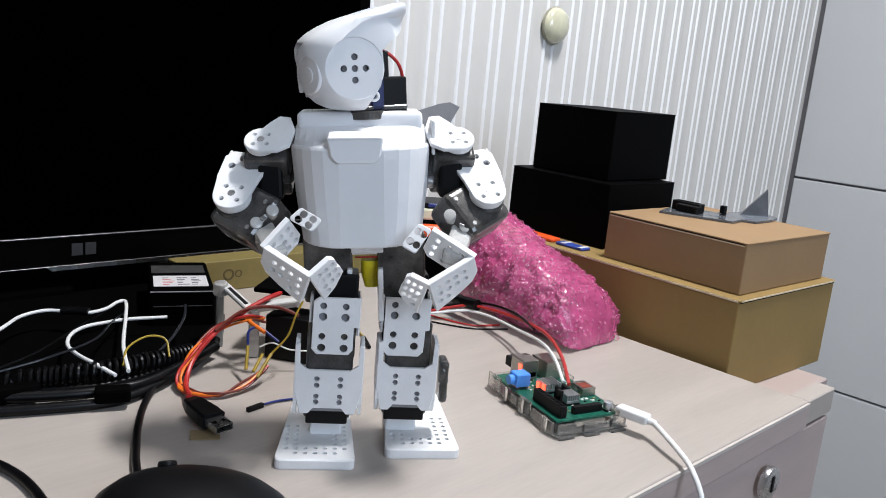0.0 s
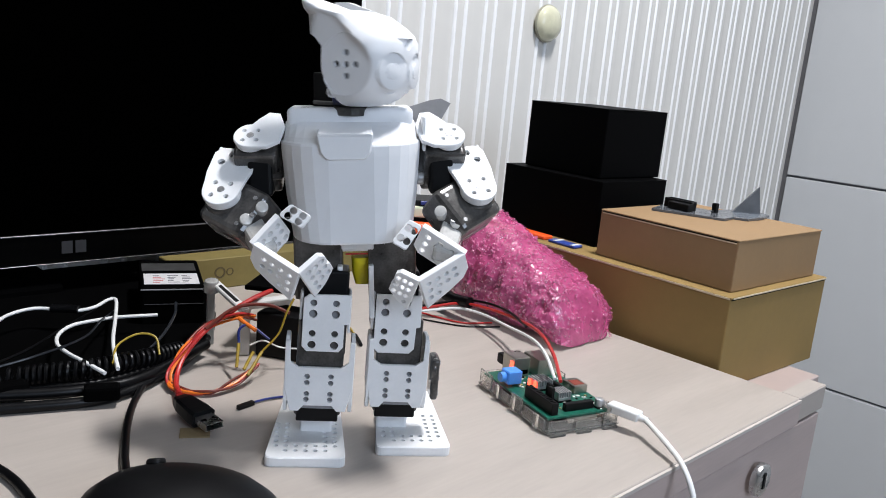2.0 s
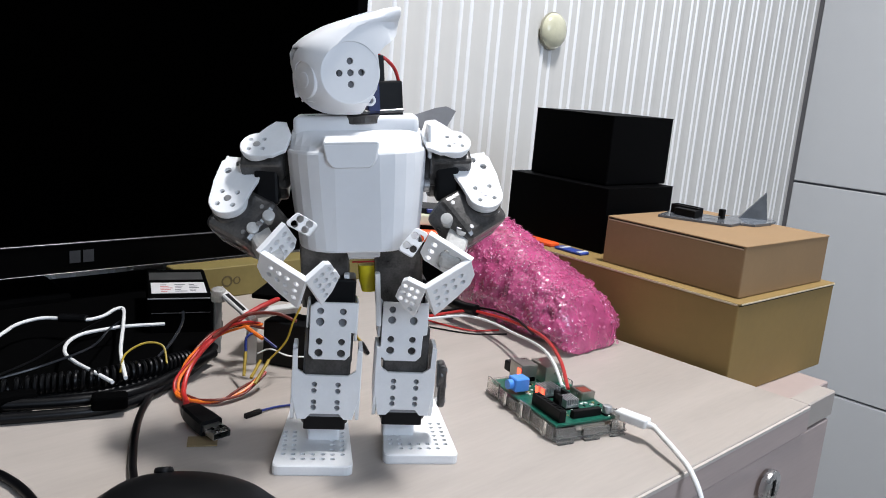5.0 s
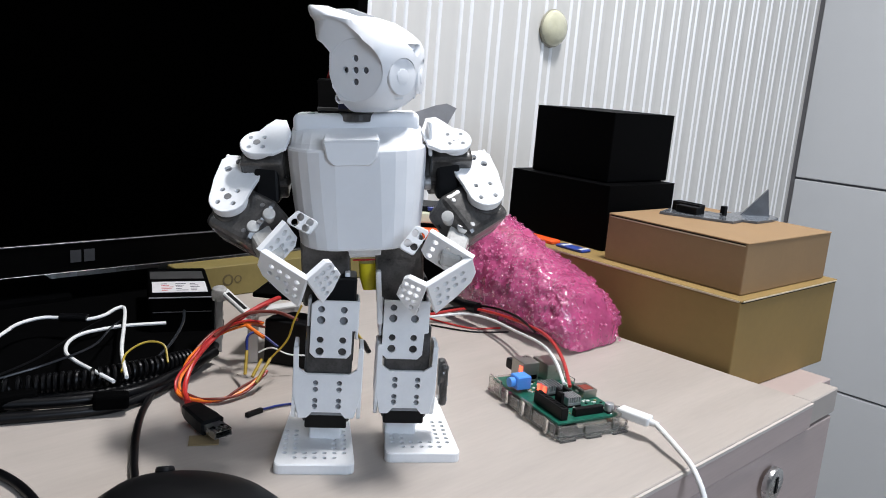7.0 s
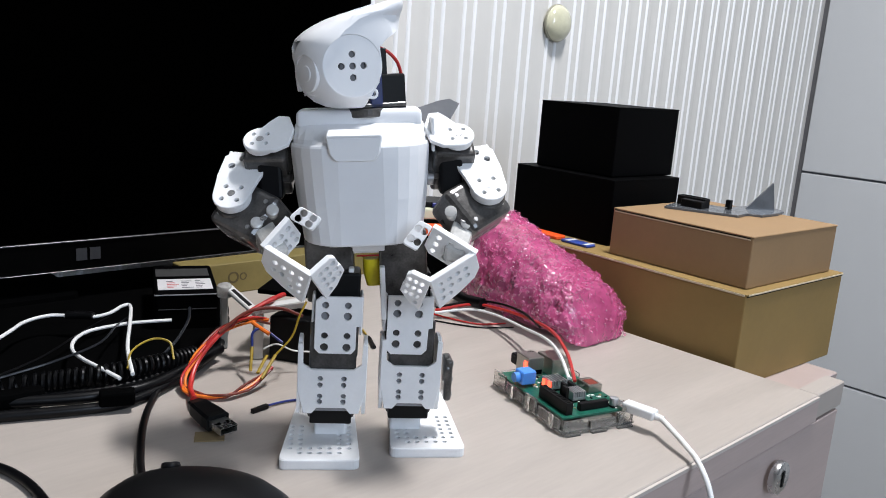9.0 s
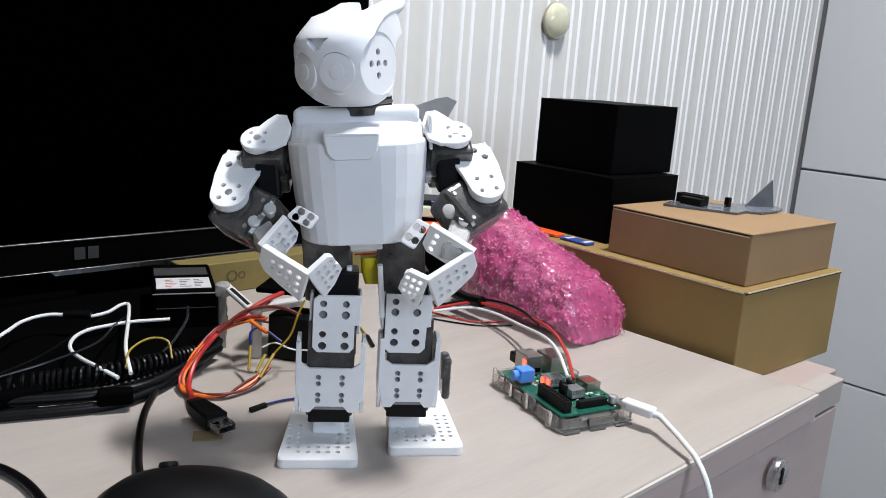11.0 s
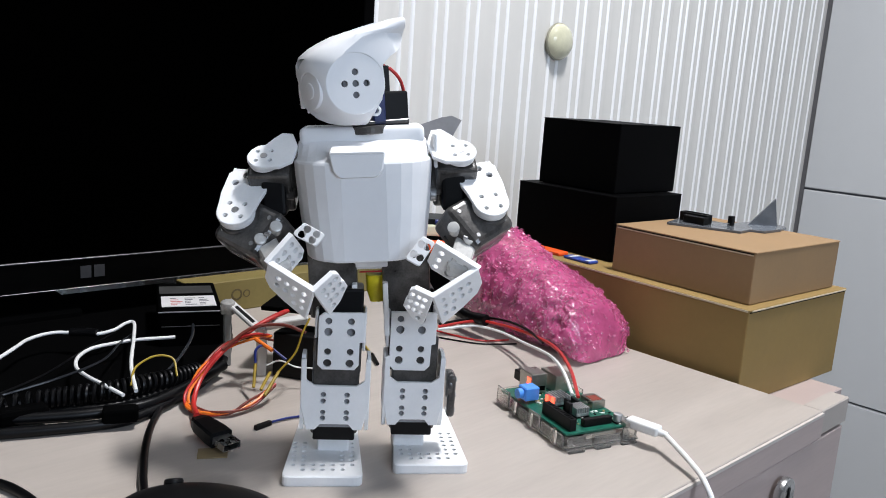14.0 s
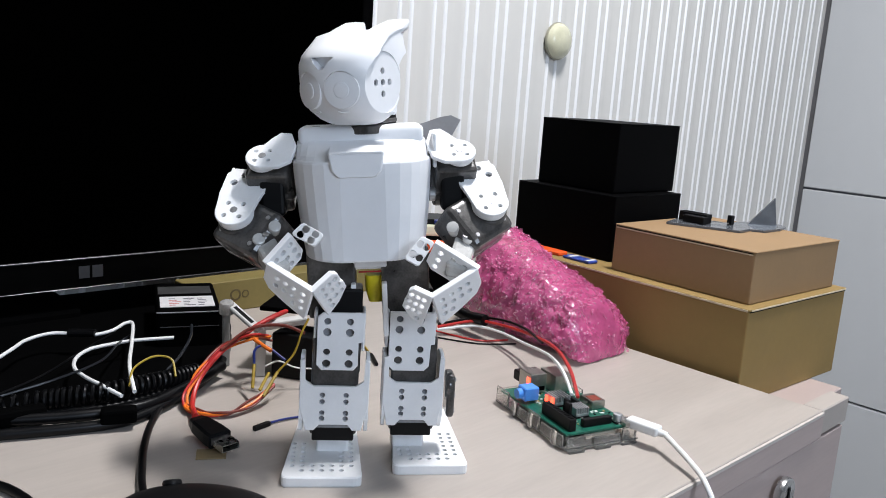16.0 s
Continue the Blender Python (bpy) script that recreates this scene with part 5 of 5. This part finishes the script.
def loose_bits():
    d = thing("dupont_lead", Matrix(), "black dupont connector on a dark lead", "wire")
    part("connector", box(0.0135, 0.0032, 0.0032, (0, 0, 0), 0.0004, 1, stance((-0.1135, 0.5030, 0.0017), (0.60, 0.80, 0), (0, 0, 1))), BLACK, d)
    part("lead", tube([(-0.110, 0.508, 0.0017), (-0.100, 0.518, 0.0014), (-0.085, 0.526, 0.0012), (-0.070, 0.530, 0.0012)], 0.0008, 7, 6), BLUE_W, d, smooth=True)
    y = thing("yellow_lead", Matrix(), "thin yellow lead with a black tip behind the robot", "wire")
    part("lead", tube([(-0.082, 0.715, 0.012), (-0.075, 0.704, 0.006), (-0.064, 0.685, 0.0016), (-0.056, 0.664, 0.0012)], 0.0010, 7, 6), YELLOW, y, smooth=True)
    part("tip", tube([(-0.056, 0.664, 0.0018), (-0.049, 0.640, 0.0018)], 0.0016, 8, 3), BLACK, y, "black tip", smooth=True)
    # stack behind the robot's shoulder
    s = thing("stacked_cases", pose(0.005, 0.86, 0, 0, 0, 8), "stack of small flat cases, black, cream and orange, behind the robot", "case")
    part("black_case", box(0.080, 0.055, 0.066, (-0.015, 0.012, 0.033), 0.003, 2), BLACK_MATT, s, "black case")
    part("orange_case", box(0.050, 0.015, 0.012, (-0.002, -0.0235, 0.068), 0.003, 3), mat("orange_case", (0.80, 0.10, 0.02), 0.4), s, "orange case")
    part("orange_base", box(0.050, 0.013, 0.062, (-0.002, -0.0225, 0.031), 0.001, 1), BLACK_MATT, s, "dark base of the orange case")
    part("tray", box(0.064, 0.049, 0.011, (-0.017, 0.010, 0.0716), 0.002, 2), BLACK_MATT, s, "dark tray")
    part("cream_lid", box(0.064, 0.049, 0.012, (-0.017, 0.010, 0.0832), 0.002, 2), mat("cream_plastic", (0.62, 0.62, 0.45), 0.5), s, "cream lid")
    part("top_case", box(0.086, 0.043, 0.006, (-0.007, 0.012, 0.0922), 0.001, 2), BLACK, s, "thin black top case")
    part("blue_edge", box(0.012, 0.004, 0.004, (-0.012, -0.0112, 0.0930), 0.0005, 1), BLUE_W, s, "blue edge")
    # red and blue packet on the large box
    p = thing("plastic_packet", BOXES, "flat orange and blue plastic packet on the large box", "packet")
    zz = 0.0675
    part("orange_end", box(0.014, 0.052, 0.004, (0.638, 0.576, zz + 0.0022), 0.001, 1), mat("packet_orange", (0.85, 0.10, 0.02), 0.35), p, "bright orange end")
    part("blue_end", box(0.014, 0.036, 0.0028, (0.637, 0.526, zz + 0.0016), 0.0008, 1), mat("packet_blue", (0.03, 0.06, 0.30), 0.35, var=0.3, scale=200), p, "blue end")
    for i in range(2):
        part("pale_stripe", box(0.0145, 0.004, 0.0004, (0.637, 0.512 + i * 0.0230, zz + 0.0032)), CABLE_WHITE, p, "pale stripe")
    # sensor board on the small box
    b = thing("acrylic_plate", BOXES, "grey acrylic plate with black sockets on the cardboard box", "plate")
    ACR = mat("smoked_acrylic", (0.09, 0.097, 0.108), 0.2, var=0.15, scale=60, spec=0.6)
    z = 0.1146
    out = [(0.686, 0.461), (0.716, 0.397), (0.739, 0.400), (0.745, 0.388), (0.776, 0.388), (0.797, 0.393), (0.805, 0.404), (0.790, 0.428), (0.749, 0.436), (0.725, 0.474)]
    part("base", plate(out, [], 0.0024, Matrix.Translation((0, 0, z + 0.0022)), 8, 0.0003), ACR, b)
    blk = part("socket", box(0.010, 0.032, 0.0095, (0.719, 0.450, z + 0.0070), 0.0006, 1), BLACK, b, "black pin socket")
    part("socket_slot", box(0.006, 0.026, 0.0004, (0.719, 0.450, z + 0.0119)), BLACK_MATT, blk)
    part("socket", box(0.009, 0.024, 0.0075, (0.7105, 0.4440, z + 0.0060), 0.0006, 1), BLACK, b, "black pin socket")
    part("socket", box(0.005, 0.0055, 0.0095, (0.741, 0.423, z + 0.0070), 0.0005, 1), BLACK, b, "small black socket")
    for i in range(6):
        part("pin", cyl(0.0004, 0.006, stance((0.732 + (i % 2) * 0.002, 0.439 - i * 0.0024, z + 0.0042), (0, 0, 1), (0.2, -1, 0)), 6), SCREW, b)
    part("triangle", plate([(0, 0), (0.030, 0), (0.0255, 0.0285)], [], 0.0024, stance((0.768, 0.419, z + 0.0020), (0.62, -0.55, 0), (-0.62, -0.75, 0.05)), 8, 0.0003), ACR, b, "upright triangular fin")


def rounded_device():
    d = thing("rounded_device", pose(-0.108, 0.345, 0, 0, 0, -6), "black rounded plastic device at the near edge of the desk", "device")
    secs = []
    for u in (0, 0.06, 0.2, 0.4, 0.6, 0.78, 0.9, 0.97, 1.0):
        r = (1 - u ** 3.2) ** 0.45 if u < 1 else 0.12
        secs.append([(0.052 * r * math.cos(a) * (1 + 0.05 * math.sin(a)), 0.040 * r * math.sin(a), 0.0335 * u) for a in [2 * math.pi * i / 48 for i in range(48)]])
    part("housing", loft(secs), BLACK, d, smooth=True)
    part("button", cyl(0.0048, 0.004, pose(-0.022, 0.022, 0.0262, -25, -12, 0), 24, bevel=0.0016), BLACK, d, "round black button", smooth=True)
    fl = []
    for z, k in ((0.0, 1.0), (0.004, 1.0), (0.0055, 0.97)):
        fl.append([(0.068 * k * math.cos(a), 0.036 * k * math.sin(a), z) for a in [2 * math.pi * i / 48 for i in range(48)]])
    part("flange", loft(fl), mat("dark_grey_flange", (0.09, 0.09, 0.10), 0.35), d, "dark grey flange", smooth=True)


computer_board()
power_cable()
board_wires()
bubble_wrap()
power_adapter()
desk_mat()
tan_box()
cable_tangle()
servo_wires()
servo_stand()
usb_plug()
loose_bits()
rounded_device()


def motions():
    # the head turns by jerks: far to its right, half right, to its left; a cycle of five seconds
    A, B, C = -71, -35, 58

    def turned(deg):
        return TRUNK @ Matrix.Translation((0.0020, 0.0, 0.0785)) @ pose(0, 0, 0, 1.5, 0, deg)
    rows = []
    for t, d in ((0, A), (0.76, A), (0.88, B), (1.80, B), (1.93, 25), (2.02, C), (2.80, C), (2.9, 20), (3.0, -24), (3.08, A), (5.76, A), (5.88, B), (6.79, B),
                 (6.92, C - 10), (6.97, C), (7.81, C), (7.9, 20), (8.0, -24), (8.08, A), (10.76, A), (10.88, B), (11.83, B), (11.9, 0), (12.02, C - 4), (12.08, C), (12.77, C), (12.82, C - 10), (12.9, 15), (13.0, -24),
                 (13.1, A), (15.83, A), (15.93, B - 6), (15.98, B), (16.0, B)):
        rows.append((t, turned(d)))
    walk(HEAD, rows)


motions()
